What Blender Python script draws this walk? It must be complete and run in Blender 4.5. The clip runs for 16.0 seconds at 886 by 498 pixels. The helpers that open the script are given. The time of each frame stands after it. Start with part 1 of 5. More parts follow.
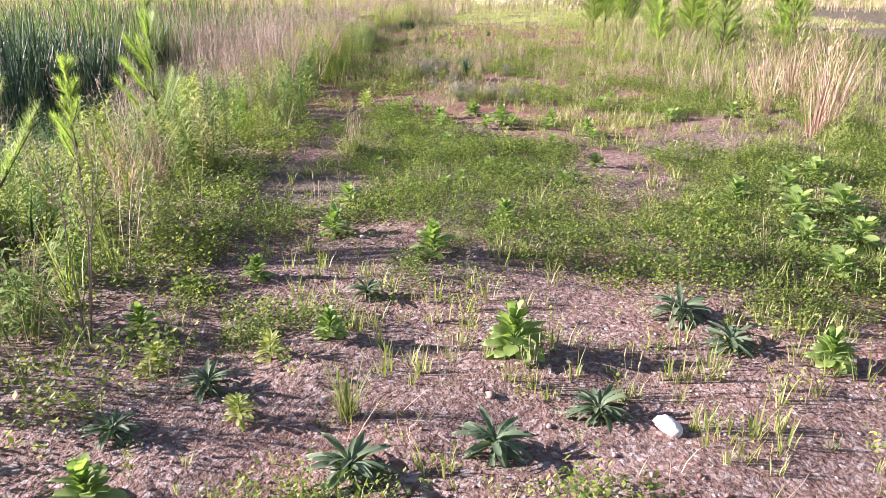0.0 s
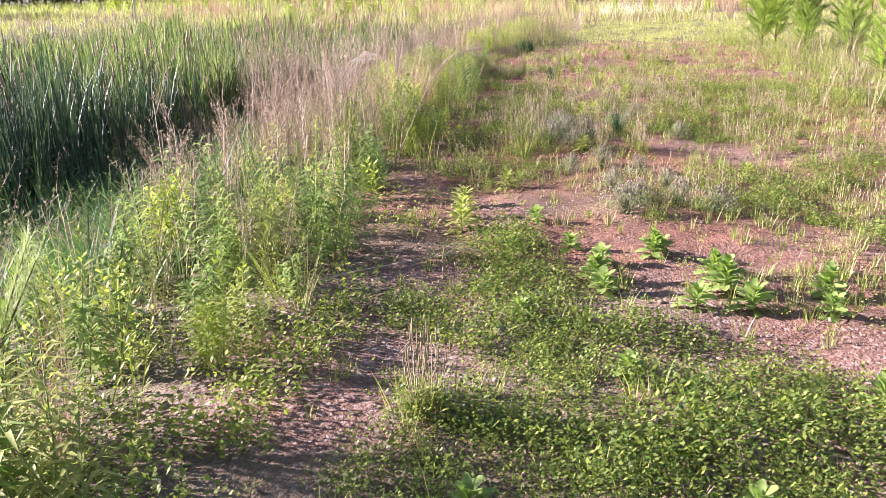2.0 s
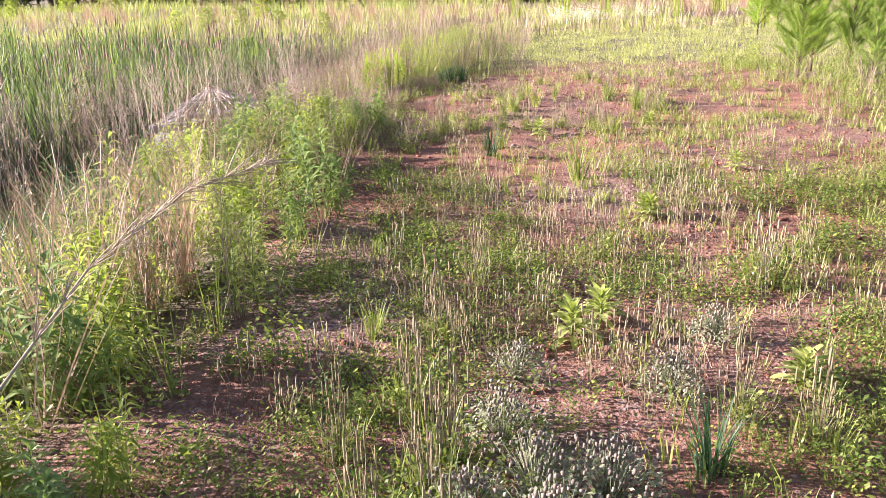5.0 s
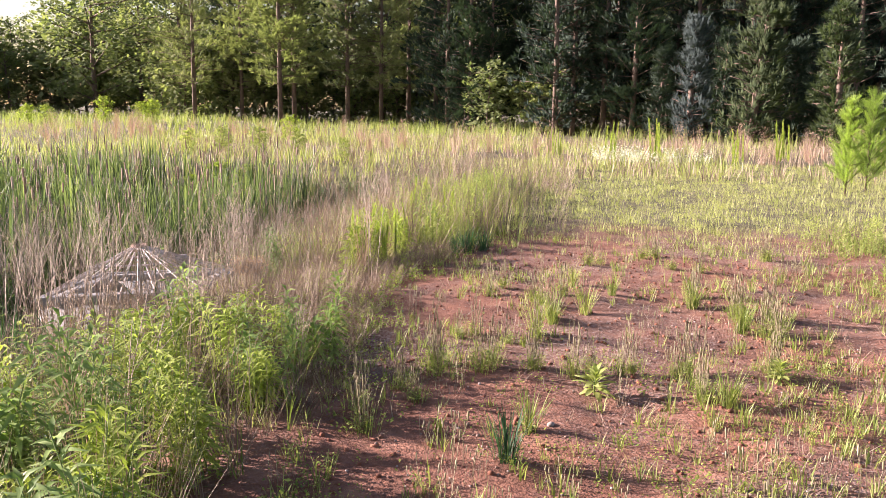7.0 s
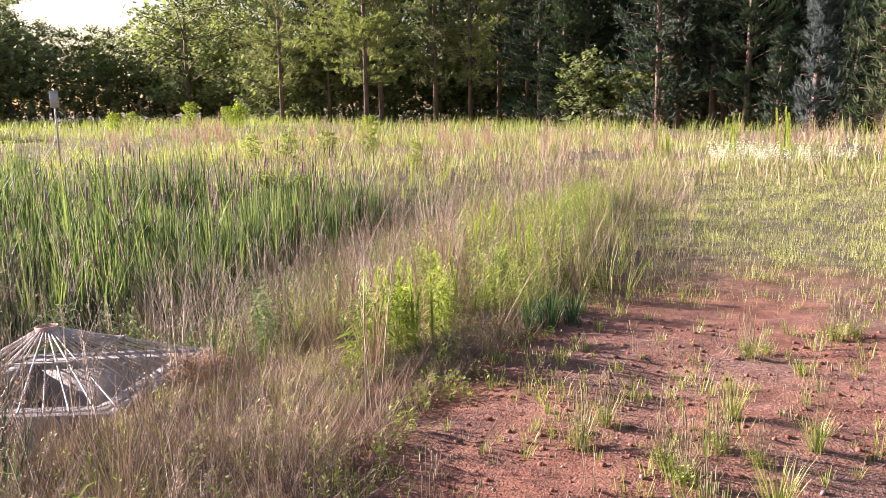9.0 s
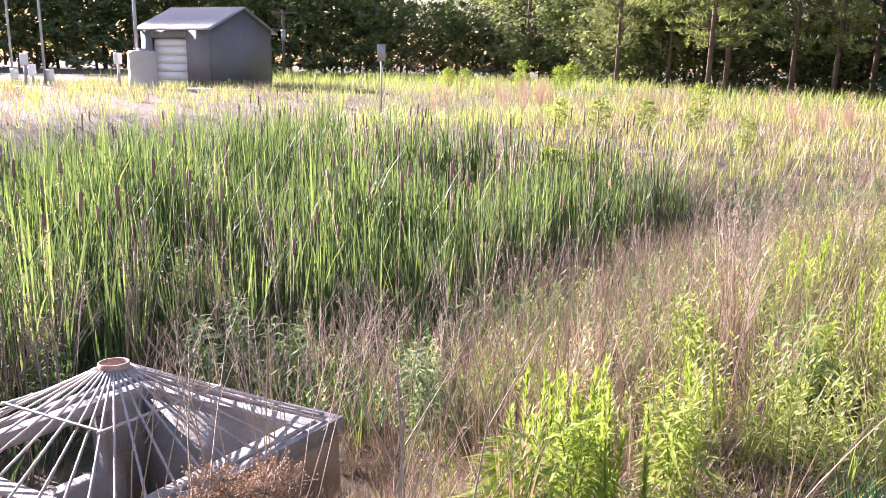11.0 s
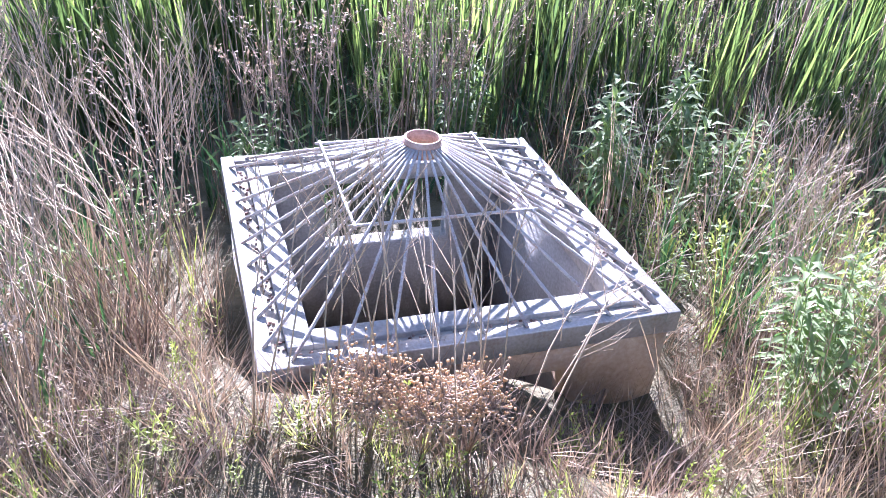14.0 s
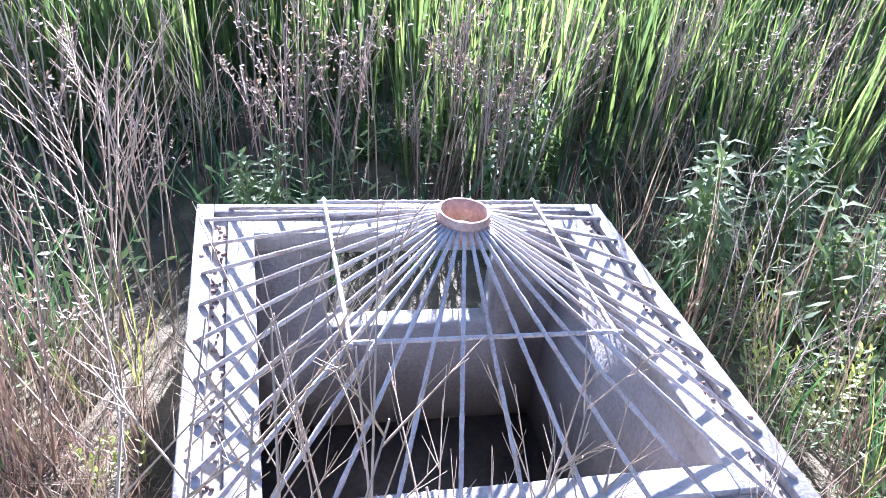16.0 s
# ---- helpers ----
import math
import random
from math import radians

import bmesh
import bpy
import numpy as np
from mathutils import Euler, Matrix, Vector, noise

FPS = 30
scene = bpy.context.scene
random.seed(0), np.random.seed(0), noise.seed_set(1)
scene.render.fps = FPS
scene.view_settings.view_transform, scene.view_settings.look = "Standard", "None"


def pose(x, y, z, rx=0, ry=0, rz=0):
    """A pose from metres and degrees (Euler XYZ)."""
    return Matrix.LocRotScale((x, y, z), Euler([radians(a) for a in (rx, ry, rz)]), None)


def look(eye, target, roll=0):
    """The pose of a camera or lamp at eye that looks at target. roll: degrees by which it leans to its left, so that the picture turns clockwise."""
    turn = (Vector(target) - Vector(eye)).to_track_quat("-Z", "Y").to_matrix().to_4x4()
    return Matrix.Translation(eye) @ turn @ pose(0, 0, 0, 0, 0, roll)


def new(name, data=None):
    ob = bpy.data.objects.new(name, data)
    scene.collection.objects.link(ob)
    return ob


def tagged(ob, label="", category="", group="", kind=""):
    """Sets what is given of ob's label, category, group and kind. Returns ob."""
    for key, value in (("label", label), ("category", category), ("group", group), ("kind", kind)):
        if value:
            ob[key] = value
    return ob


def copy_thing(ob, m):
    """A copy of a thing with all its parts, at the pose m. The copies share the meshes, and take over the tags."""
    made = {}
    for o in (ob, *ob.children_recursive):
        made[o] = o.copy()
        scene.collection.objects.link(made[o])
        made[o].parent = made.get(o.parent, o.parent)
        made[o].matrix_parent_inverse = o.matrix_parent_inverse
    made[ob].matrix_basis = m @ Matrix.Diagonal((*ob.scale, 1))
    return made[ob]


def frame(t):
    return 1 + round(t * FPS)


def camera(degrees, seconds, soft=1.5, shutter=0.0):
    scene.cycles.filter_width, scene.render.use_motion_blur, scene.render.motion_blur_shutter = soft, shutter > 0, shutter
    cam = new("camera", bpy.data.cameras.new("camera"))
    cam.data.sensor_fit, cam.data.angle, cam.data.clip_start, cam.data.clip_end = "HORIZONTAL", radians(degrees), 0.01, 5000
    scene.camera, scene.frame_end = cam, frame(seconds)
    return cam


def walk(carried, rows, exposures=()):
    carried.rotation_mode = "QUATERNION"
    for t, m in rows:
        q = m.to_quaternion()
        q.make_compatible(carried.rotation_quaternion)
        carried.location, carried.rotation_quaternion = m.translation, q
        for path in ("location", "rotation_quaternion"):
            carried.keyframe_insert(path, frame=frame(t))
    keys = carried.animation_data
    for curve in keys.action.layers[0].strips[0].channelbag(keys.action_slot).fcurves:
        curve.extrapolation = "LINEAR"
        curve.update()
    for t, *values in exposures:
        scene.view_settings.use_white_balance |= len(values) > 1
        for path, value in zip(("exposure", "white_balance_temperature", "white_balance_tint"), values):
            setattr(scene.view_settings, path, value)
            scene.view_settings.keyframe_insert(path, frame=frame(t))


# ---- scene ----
cam = camera(59.0, 16.0, soft=0.85)
PATH = [
    (0, look((-0.051, 0.052, 1.283), (-0.035, 2.129, 0.557), -0.0)),
    (0.5, look((-0.082, 0.947, 1.267), (-0.241, 3.018, 0.541), -0.0)),
    (1, look((-0.080, 1.882, 1.355), (-0.287, 3.953, 0.642), -1.6)),
    (1.5, look((-0.179, 2.782, 1.358), (-0.585, 4.819, 0.635), -1.7)),
    (2, look((-0.273, 3.663, 1.377), (-0.563, 5.727, 0.672), -1.8)),
    (2.5, look((-0.313, 4.587, 1.402), (-0.550, 6.668, 0.731), -2.1)),
    (3, look((-0.304, 5.492, 1.400), (-0.447, 7.580, 0.723), -2.7)),
    (3.5, look((-0.255, 6.466, 1.364), (-0.418, 8.539, 0.643), -2.9)),
    (4, look((-0.212, 7.374, 1.285), (-0.361, 9.436, 0.534), -2.1)),
    (4.5, look((-0.175, 8.290, 1.308), (-0.325, 10.356, 0.569), -3.0)),
    (5, look((-0.219, 9.174, 1.318), (-0.366, 11.253, 0.613), -2.1)),
    (5.2, look((-0.205, 9.499, 1.370), (-0.308, 11.591, 0.696), -1.4)),
    (7.3, look((-0.191, 12.692, 1.465), (-0.451, 14.844, 1.092), 0.7)),
    (7.5, look((-0.194, 12.997, 1.470), (-0.476, 15.147, 1.098), 0.3)),
    (8, look((-0.226, 13.752, 1.511), (-0.632, 15.883, 1.144), 0.0)),
    (8.2, look((-0.254, 14.032, 1.475), (-0.690, 16.155, 1.096), -0.3)),
    (10.3, look((-0.419, 16.651, 1.510), (-1.311, 18.620, 1.099), -1.6)),
    (10.5, look((-0.469, 16.863, 1.494), (-1.520, 18.746, 1.060), -0.8)),
    (11, look((-0.595, 17.357, 1.532), (-1.890, 19.063, 1.031), 1.4)),
    (11.5, look((-0.690, 17.831, 1.522), (-2.185, 19.306, 0.868), 2.4)),
    (12, look((-0.894, 18.162, 1.483), (-2.518, 19.406, 0.673), 5.0)),
    (12.5, look((-1.023, 18.480, 1.465), (-2.749, 19.361, 0.425), 5.1)),
    (13, look((-1.155, 18.696, 1.488), (-2.886, 19.285, 0.266), 5.1)),
    (13.5, look((-1.230, 18.742, 1.509), (-2.963, 19.176, 0.226), 4.0)),
    (14, look((-1.279, 18.751, 1.550), (-3.023, 19.081, 0.251), 2.7)),
    (14.5, look((-1.313, 18.744, 1.516), (-3.046, 19.095, 0.208), 5.1)),
    (15, look((-1.609, 18.775, 1.445), (-3.311, 19.111, 0.092), 6.9)),
    (15.5, look((-1.877, 18.814, 1.310), (-3.639, 19.078, 0.019), 6.4)),
    (16, look((-2.135, 18.885, 1.253), (-3.919, 19.103, -0.015), 5.4)),
]
EXPOSURES = [(0, 2.17, 6050, 33), (1.5, 2.32, 6200, 34), (4, 2.42, 6250, 34), (5, 2.38, 6300, 32), (8.2, 2.02, 6550, 33), (10.3, 2.3, 6400, 38), (11.5, 2.7, 5650, 38), (13, 3.05, 5250, 33), (16, 3.22, 5050, 31)]
walk(cam, PATH, EXPOSURES)

# ---- light ----
SUN_AZ, SUN_EL = 84.0, 19.0          # degrees: left of +y, above the horizon
sun_way = Vector((-math.sin(radians(SUN_AZ)) * math.cos(radians(SUN_EL)),
                  math.cos(radians(SUN_AZ)) * math.cos(radians(SUN_EL)), math.sin(radians(SUN_EL))))
sun = new("sun", bpy.data.lights.new("sun", "SUN"))
sun.data.energy, sun.data.angle, sun.data.color = 5.0, radians(0.6), (1.0, 0.92, 0.80)
sun.matrix_world = look(sun_way * 60, (0, 0, 0))
world = bpy.data.worlds.new("sky")
scene.world = world
world.use_nodes = True
wn = world.node_tree.nodes
sky = wn.new("ShaderNodeTexSky")
sky.sky_type, sky.sun_disc = "NISHITA", False
sky.sun_elevation, sky.sun_rotation = radians(SUN_EL), radians(360 - SUN_AZ)
sky.air_density, sky.dust_density = 1.3, 1.0
wn["Background"].inputs["Strength"].default_value = 0.043
world.node_tree.links.new(sky.outputs[0], wn["Background"].inputs["Color"])

# ---- materials ----
def shader(name):
    m = bpy.data.materials.new(name)
    m.use_nodes = True
    n, l = m.node_tree.nodes, m.node_tree.links
    return m, n, l, n["Principled BSDF"]


def ramp(n, stops):
    r = n.new("ShaderNodeValToRGB")
    while len(r.color_ramp.elements) < len(stops):
        r.color_ramp.elements.new(0.5)
    for e, (p, c) in zip(r.color_ramp.elements, stops):
        e.position, e.color = p, (*c, 1)
    return r


def plant_mat(name, colors, through_light=0.4, rough=0.55, mottled=0.25, glow=(1.35, 1.5, 0.75)):
    """Leaf, blade or stem: each piece takes its own tone, thin ones let light through."""
    m, n, l, p = shader(name)
    geo, info = n.new("ShaderNodeNewGeometry"), n.new("ShaderNodeObjectInfo")
    add = n.new("ShaderNodeMath")
    add.operation = "MULTIPLY_ADD"
    l.new(info.outputs["Random"], add.inputs[0])
    add.inputs[1].default_value = 0.35
    sc = n.new("ShaderNodeMath")
    sc.operation = "MULTIPLY"
    sc.inputs[1].default_value = 0.65
    l.new(geo.outputs["Random Per Island"], sc.inputs[0])
    l.new(sc.outputs[0], add.inputs[2])
    k = len(colors)
    r = ramp(n, [(i / max(1, k - 1), c) for i, c in enumerate(colors)])
    l.new(add.outputs[0], r.inputs[0])
    tex, co = n.new("ShaderNodeTexNoise"), n.new("ShaderNodeTexCoord")
    tex.inputs["Scale"].default_value = 22
    tex.inputs["Detail"].default_value = 4
    l.new(co.outputs["Object"], tex.inputs["Vector"])
    mr = n.new("ShaderNodeMapRange")
    mr.inputs["From Min"].default_value, mr.inputs["From Max"].default_value = 0.3, 0.7
    mr.inputs["To Min"].default_value, mr.inputs["To Max"].default_value = 1 - mottled, 1 + mottled
    l.new(tex.outputs["Fac"], mr.inputs["Value"])
    mul = n.new("ShaderNodeVectorMath")
    mul.operation = "SCALE"
    l.new(r.outputs[0], mul.inputs[0])
    l.new(mr.outputs[0], mul.inputs["Scale"])
    l.new(mul.outputs[0], p.inputs["Base Color"])
    p.inputs["Roughness"].default_value = rough
    p.inputs["Specular IOR Level"].default_value = 0.35
    if through_light:
        tr, mix = n.new("ShaderNodeBsdfTranslucent"), n.new("ShaderNodeMixShader")
        warm = n.new("ShaderNodeVectorMath")
        warm.operation = "MULTIPLY"
        warm.inputs[1].default_value = glow
        l.new(mul.outputs[0], warm.inputs[0])
        l.new(warm.outputs[0], tr.inputs["Color"])
        mix.inputs[0].default_value = through_light
        l.new(p.outputs[0], mix.inputs[1])
        l.new(tr.outputs[0], mix.inputs[2])
        l.new(mix.outputs[0], n["Material Output"].inputs["Surface"])
    return m


def rough_mat(name, colors, scale=6.0, rough=0.8, metal=0.0, bump=0.3, fine=60.0, detail=6.0):
    """A solid surface with stains at a large scale and grain at a fine one."""
    m, n, l, p = shader(name)
    co = n.new("ShaderNodeTexCoord")
    a, b = n.new("ShaderNodeTexNoise"), n.new("ShaderNodeTexNoise")
    a.inputs["Scale"].default_value, a.inputs["Detail"].default_value = scale, detail
    b.inputs["Scale"].default_value, b.inputs["Detail"].default_value = fine, 5
    for t in (a, b):
        l.new(co.outputs["Object"], t.inputs["Vector"])
    mx = n.new("ShaderNodeMath")
    mx.operation = "MULTIPLY_ADD"
    mx.inputs[1].default_value = 0.45
    l.new(b.outputs["Fac"], mx.inputs[0])
    sc = n.new("ShaderNodeMath")
    sc.operation = "MULTIPLY"
    sc.inputs[1].default_value = 0.55
    l.new(a.outputs["Fac"], sc.inputs[0])
    l.new(sc.outputs[0], mx.inputs[2])
    k = len(colors)
    r = ramp(n, [(0.3 + 0.4 * i / max(1, k - 1), c) for i, c in enumerate(colors)])
    l.new(mx.outputs[0], r.inputs[0])
    l.new(r.outputs[0], p.inputs["Base Color"])
    bp = n.new("ShaderNodeBump")
    bp.inputs["Strength"].default_value, bp.inputs["Distance"].default_value = bump, 0.01
    l.new(b.outputs["Fac"], bp.inputs["Height"])
    l.new(bp.outputs[0], p.inputs["Normal"])
    p.inputs["Roughness"].default_value, p.inputs["Metallic"].default_value = rough, metal
    return m


def soil_mat():
    """Red clay with pale gravel, turning to turf and litter away from the bare pad."""
    m, n, l, p = shader("red_clay")
    co = n.new("ShaderNodeTexCoord")

    def noise_tex(s, d=6, rgh=0.6):
        t = n.new("ShaderNodeTexNoise")
        t.inputs["Scale"].default_value, t.inputs["Detail"].default_value, t.inputs["Roughness"].default_value = s, d, rgh
        l.new(co.outputs["Object"], t.inputs["Vector"])
        return t

    def mixc(fac, a, b):
        x = n.new("ShaderNodeMix")
        x.data_type = "RGBA"
        l.new(fac, x.inputs["Factor"])
        for s, v in (("A", a), ("B", b)):
            sock = next(i for i in x.inputs if i.name == s and i.type == "RGBA")
            if isinstance(v, tuple):
                sock.default_value = (*v, 1)
            else:
                l.new(v, sock)
        return next(o for o in x.outputs if o.type == "RGBA")
    big, mid, fin = noise_tex(0.55), noise_tex(4.5), noise_tex(70, 4)
    clay = ramp(n, [(0.3, (0.105, 0.036, 0.021)), (0.5, (0.205, 0.078, 0.043)), (0.7, (0.32, 0.145, 0.088))])
    l.new(mid.outputs["Fac"], clay.inputs[0])
    grit = ramp(n, [(0.35, (0.07, 0.042, 0.033)), (0.55, (0.165, 0.11, 0.088)), (0.72, (0.29, 0.23, 0.20))])
    l.new(fin.outputs["Fac"], grit.inputs[0])
    pale = ramp(n, [(0.46, (0.12, 0.12, 0.12)), (0.78, (0.95, 0.95, 0.95))])
    gr = n.new("ShaderNodeAttribute")
    gr.attribute_name = "grit"
    ga = n.new("ShaderNodeMath")
    ga.operation = "MULTIPLY_ADD"
    ga.inputs[1].default_value = 0.3
    l.new(gr.outputs["Fac"], ga.inputs[0])
    l.new(big.outputs["Fac"], ga.inputs[2])
    l.new(ga.outputs[0], pale.inputs[0])
    vor = n.new("ShaderNodeTexVoronoi")
    vor.inputs["Scale"].default_value = 62
    l.new(co.outputs["Object"], vor.inputs["Vector"])
    stone = ramp(n, [(0.0, (0.9, 0.9, 0.9)), (0.28, (0.5, 0.5, 0.5)), (0.5, (0.0, 0.0, 0.0))])
    l.new(vor.outputs["Distance"], stone.inputs[0])
    sep = n.new("ShaderNodeSeparateColor")
    l.new(vor.outputs["Color"], sep.inputs[0])
    cell = ramp(n, [(0.0, (0.06, 0.03, 0.022)), (0.35, (0.125, 0.07, 0.05)), (0.65, (0.20, 0.14, 0.115)), (0.9, (0.33, 0.28, 0.255)), (1.0, (0.48, 0.45, 0.43))])
    l.new(sep.outputs[0], cell.inputs[0])
    gritty = mixc(fin.outputs["Fac"], cell.outputs[0], grit.outputs[0])
    soil = mixc(pale.outputs[0], clay.outputs[0], gritty)
    # turf and litter by a painted attribute on the sheet
    at = n.new("ShaderNodeAttribute")
    at.attribute_name = "turf"
    turf = ramp(n, [(0.3, (0.045, 0.042, 0.022)), (0.55, (0.11, 0.095, 0.05)), (0.75, (0.22, 0.175, 0.11))])
    l.new(mid.outputs["Fac"], turf.inputs[0])
    full = mixc(at.outputs["Fac"], soil, turf.outputs[0])
    l.new(full, p.inputs["Base Color"])
    add = n.new("ShaderNodeMath")
    add.operation = "MULTIPLY_ADD"
    add.inputs[1].default_value = 0.22
    l.new(stone.outputs[0], add.inputs[0])
    l.new(fin.outputs["Fac"], add.inputs[2])
    bp = n.new("ShaderNodeBump")
    bp.inputs["Strength"].default_value, bp.inputs["Distance"].default_value = 0.85, 0.015
    lump = n.new("ShaderNodeMath")
    lump.operation = "MULTIPLY_ADD"
    lump.inputs[1].default_value = 1.6
    clump = noise_tex(16, 5, 0.65)
    l.new(clump.outputs["Fac"], lump.inputs[0])
    l.new(add.outputs[0], lump.inputs[2])
    l.new(lump.outputs[0], bp.inputs["Height"])
    l.new(bp.outputs[0], p.inputs["Normal"])
    p.inputs["Roughness"].default_value = 0.92
    return m


SOIL = soil_mat()
PEBBLE = plant_mat("pebble", [(0.12, 0.06, 0.045), (0.22, 0.14, 0.11), (0.29, 0.23, 0.20), (0.46, 0.42, 0.39)], 0, 0.85)
CLOD = plant_mat("clod", [(0.13, 0.05, 0.032), (0.22, 0.09, 0.055), (0.32, 0.15, 0.095)], 0, 0.95)
LEAF_LIGHT = plant_mat("leaf_light", [(0.12, 0.20, 0.05), (0.20, 0.29, 0.085), (0.31, 0.385, 0.14)], 0.38)
LEAF_MID = plant_mat("leaf_mid", [(0.18, 0.225, 0.065), (0.29, 0.335, 0.105), (0.42, 0.435, 0.18)], 0.42)
LEAF_DARK = plant_mat("leaf_dark", [(0.03, 0.07, 0.035), (0.05, 0.11, 0.055), (0.085, 0.155, 0.08)], 0.3)
LEAF_LIME = plant_mat("leaf_lime", [(0.22, 0.29, 0.045), (0.31, 0.38, 0.075), (0.40, 0.445, 0.125)], 0.42)
LEAF_GREY = plant_mat("leaf_grey", [(0.12, 0.18, 0.08), (0.18, 0.245, 0.11), (0.26, 0.32, 0.16)], 0.42, 0.75)
LEAF_PALE = plant_mat("leaf_pale", [(0.16, 0.19, 0.11), (0.23, 0.26, 0.16), (0.31, 0.33, 0.23)], 0.3, 0.8)
LEAF_SILVER = plant_mat("leaf_silver", [(0.05, 0.085, 0.045), (0.085, 0.13, 0.07), (0.14, 0.19, 0.11)], 0.25, 0.6)
PETAL_WHITE = plant_mat("petal_white", [(0.6, 0.6, 0.52), (0.75, 0.74, 0.68)], 0.3, 0.7)
MAT_GREEN = plant_mat("mat_green", [(0.045, 0.09, 0.02), (0.125, 0.19, 0.036), (0.24, 0.29, 0.06), (0.38, 0.39, 0.12)], 0.44)
GRASS = plant_mat("grass_green", [(0.09, 0.14, 0.035), (0.18, 0.23, 0.06), (0.29, 0.31, 0.11), (0.40, 0.37, 0.19)], 0.35)
TURF = plant_mat("turf_yellow", [(0.19, 0.235, 0.07), (0.29, 0.325, 0.115), (0.40, 0.40, 0.18)], 0.35)
STRAW = plant_mat("straw", [(0.19, 0.14, 0.10), (0.29, 0.225, 0.165), (0.41, 0.335, 0.25), (0.34, 0.25, 0.18)], 0.2, 0.75, glow=(1.15, 1.05, 0.85))
STEM_DRY = plant_mat("stem_dry", [(0.18, 0.13, 0.10), (0.28, 0.215, 0.165), (0.38, 0.31, 0.25)], 0, 0.8)
STEM_PALE = plant_mat("stem_pale", [(0.30, 0.24, 0.18), (0.42, 0.35, 0.275)], 0, 0.8)
SEDGE = plant_mat("sedge_orange", [(0.30, 0.195, 0.14), (0.40, 0.285, 0.21), (0.48, 0.37, 0.28)], 0.25, 0.75, glow=(1.15, 1.05, 0.9))
SEED = plant_mat("seed_head", [(0.19, 0.16, 0.09), (0.27, 0.235, 0.14), (0.35, 0.315, 0.21)], 0.2, 0.85, glow=(1.1, 1.05, 0.9))
SEED_PINK = plant_mat("seed_pinkish", [(0.19, 0.16, 0.13), (0.26, 0.225, 0.18), (0.33, 0.29, 0.235)], 0.2, 0.85, glow=(1.1, 1.05, 0.95))
STEM_GREEN = plant_mat("stem_green", [(0.12, 0.18, 0.05), (0.20, 0.25, 0.08)], 0, 0.6)
REED = plant_mat("reed_leaf", [(0.036, 0.062, 0.035), (0.062, 0.098, 0.047), (0.112, 0.155, 0.064), (0.23, 0.285, 0.11)], 0.42, 0.55, glow=(1.3, 1.4, 0.8))
WEED_BROWN = plant_mat("weed_brown", [(0.12, 0.08, 0.06), (0.20, 0.145, 0.11), (0.31, 0.245, 0.19)], 0.15, 0.8, glow=(1.1, 1.0, 0.9))
# darker, bluer copy of the reed leaf: shade put into the colour
REED_SHADED = plant_mat("reed_leaf_shaded", [(0.014, 0.03, 0.028), (0.024, 0.05, 0.042), (0.045, 0.085, 0.06), (0.11, 0.16, 0.09)], 0.2, 0.55)
SPIKE = plant_mat("reed_spike", [(0.14, 0.08, 0.05), (0.30, 0.20, 0.15), (0.45, 0.34, 0.28)], 0, 0.9)
# darkened for the stand that lies in shade: shade is in this colour
NEEDLE = plant_mat("needles", [(0.028, 0.05, 0.037), (0.04, 0.066, 0.045), (0.06, 0.09, 0.055)], 0.2, 0.85)
NEEDLE_BLUE = plant_mat("needles_blue", [(0.04, 0.062, 0.06), (0.06, 0.088, 0.085), (0.09, 0.12, 0.118)], 0.2, 0.85)
NEEDLE_MID = plant_mat("needles_mid", [(0.04, 0.066, 0.034), (0.068, 0.10, 0.045), (0.12, 0.155, 0.066)], 0.28, 0.85)
# lighter copy of the needles, sunlight painted into the colour
NEEDLE_SUNLIT = plant_mat("needles_sunlit", [(0.13, 0.165, 0.075), (0.23, 0.265, 0.12), (0.34, 0.36, 0.19)], 0.35, 0.8)
NEEDLE_BRIGHT = plant_mat("needles_bright", [(0.16, 0.24, 0.05), (0.25, 0.35, 0.08), (0.35, 0.43, 0.14)], 0.45)
CANOPY = plant_mat("canopy", [(0.11, 0.15, 0.06), (0.21, 0.25, 0.11), (0.34, 0.36, 0.19)], 0.35, 0.85)
DRIED_FLOWER = plant_mat("dried_flower", [(0.38, 0.25, 0.14), (0.52, 0.37, 0.22), (0.62, 0.48, 0.32)], 0.3, 0.9, glow=(1.15, 1.05, 0.9))
BARK = rough_mat("bark", [(0.07, 0.05, 0.04), (0.16, 0.11, 0.085), (0.26, 0.20, 0.16)], 3, 0.9, 0, 0.8, 20)
CONCRETE = rough_mat("concrete", [(0.19, 0.185, 0.175), (0.29, 0.285, 0.275), (0.38, 0.375, 0.365)], 3.5, 0.85, 0, 0.35, 70)
CONCRETE_TAN = rough_mat("concrete_stained", [(0.28, 0.19, 0.125), (0.40, 0.30, 0.22), (0.49, 0.40, 0.32)], 3.0, 0.88, 0, 0.35, 60)
STEEL = rough_mat("galvanised_steel", [(0.18, 0.145, 0.12), (0.25, 0.245, 0.24), (0.33, 0.325, 0.325)], 9, 0.5, 0.35, 0.2, 90)
REBAR = rough_mat("rusty_rebar", [(0.26, 0.17, 0.13), (0.42, 0.39, 0.37), (0.54, 0.53, 0.52)], 7, 0.6, 0.3, 0.3, 120)
RUST = rough_mat("rust", [(0.30, 0.16, 0.11), (0.48, 0.32, 0.25), (0.60, 0.47, 0.40)], 14, 0.8, 0.15, 0.3, 110)
MUD = rough_mat("mud", [(0.05, 0.045, 0.035), (0.10, 0.085, 0.065), (0.15, 0.13, 0.10)], 5, 0.55, 0, 0.5, 40)
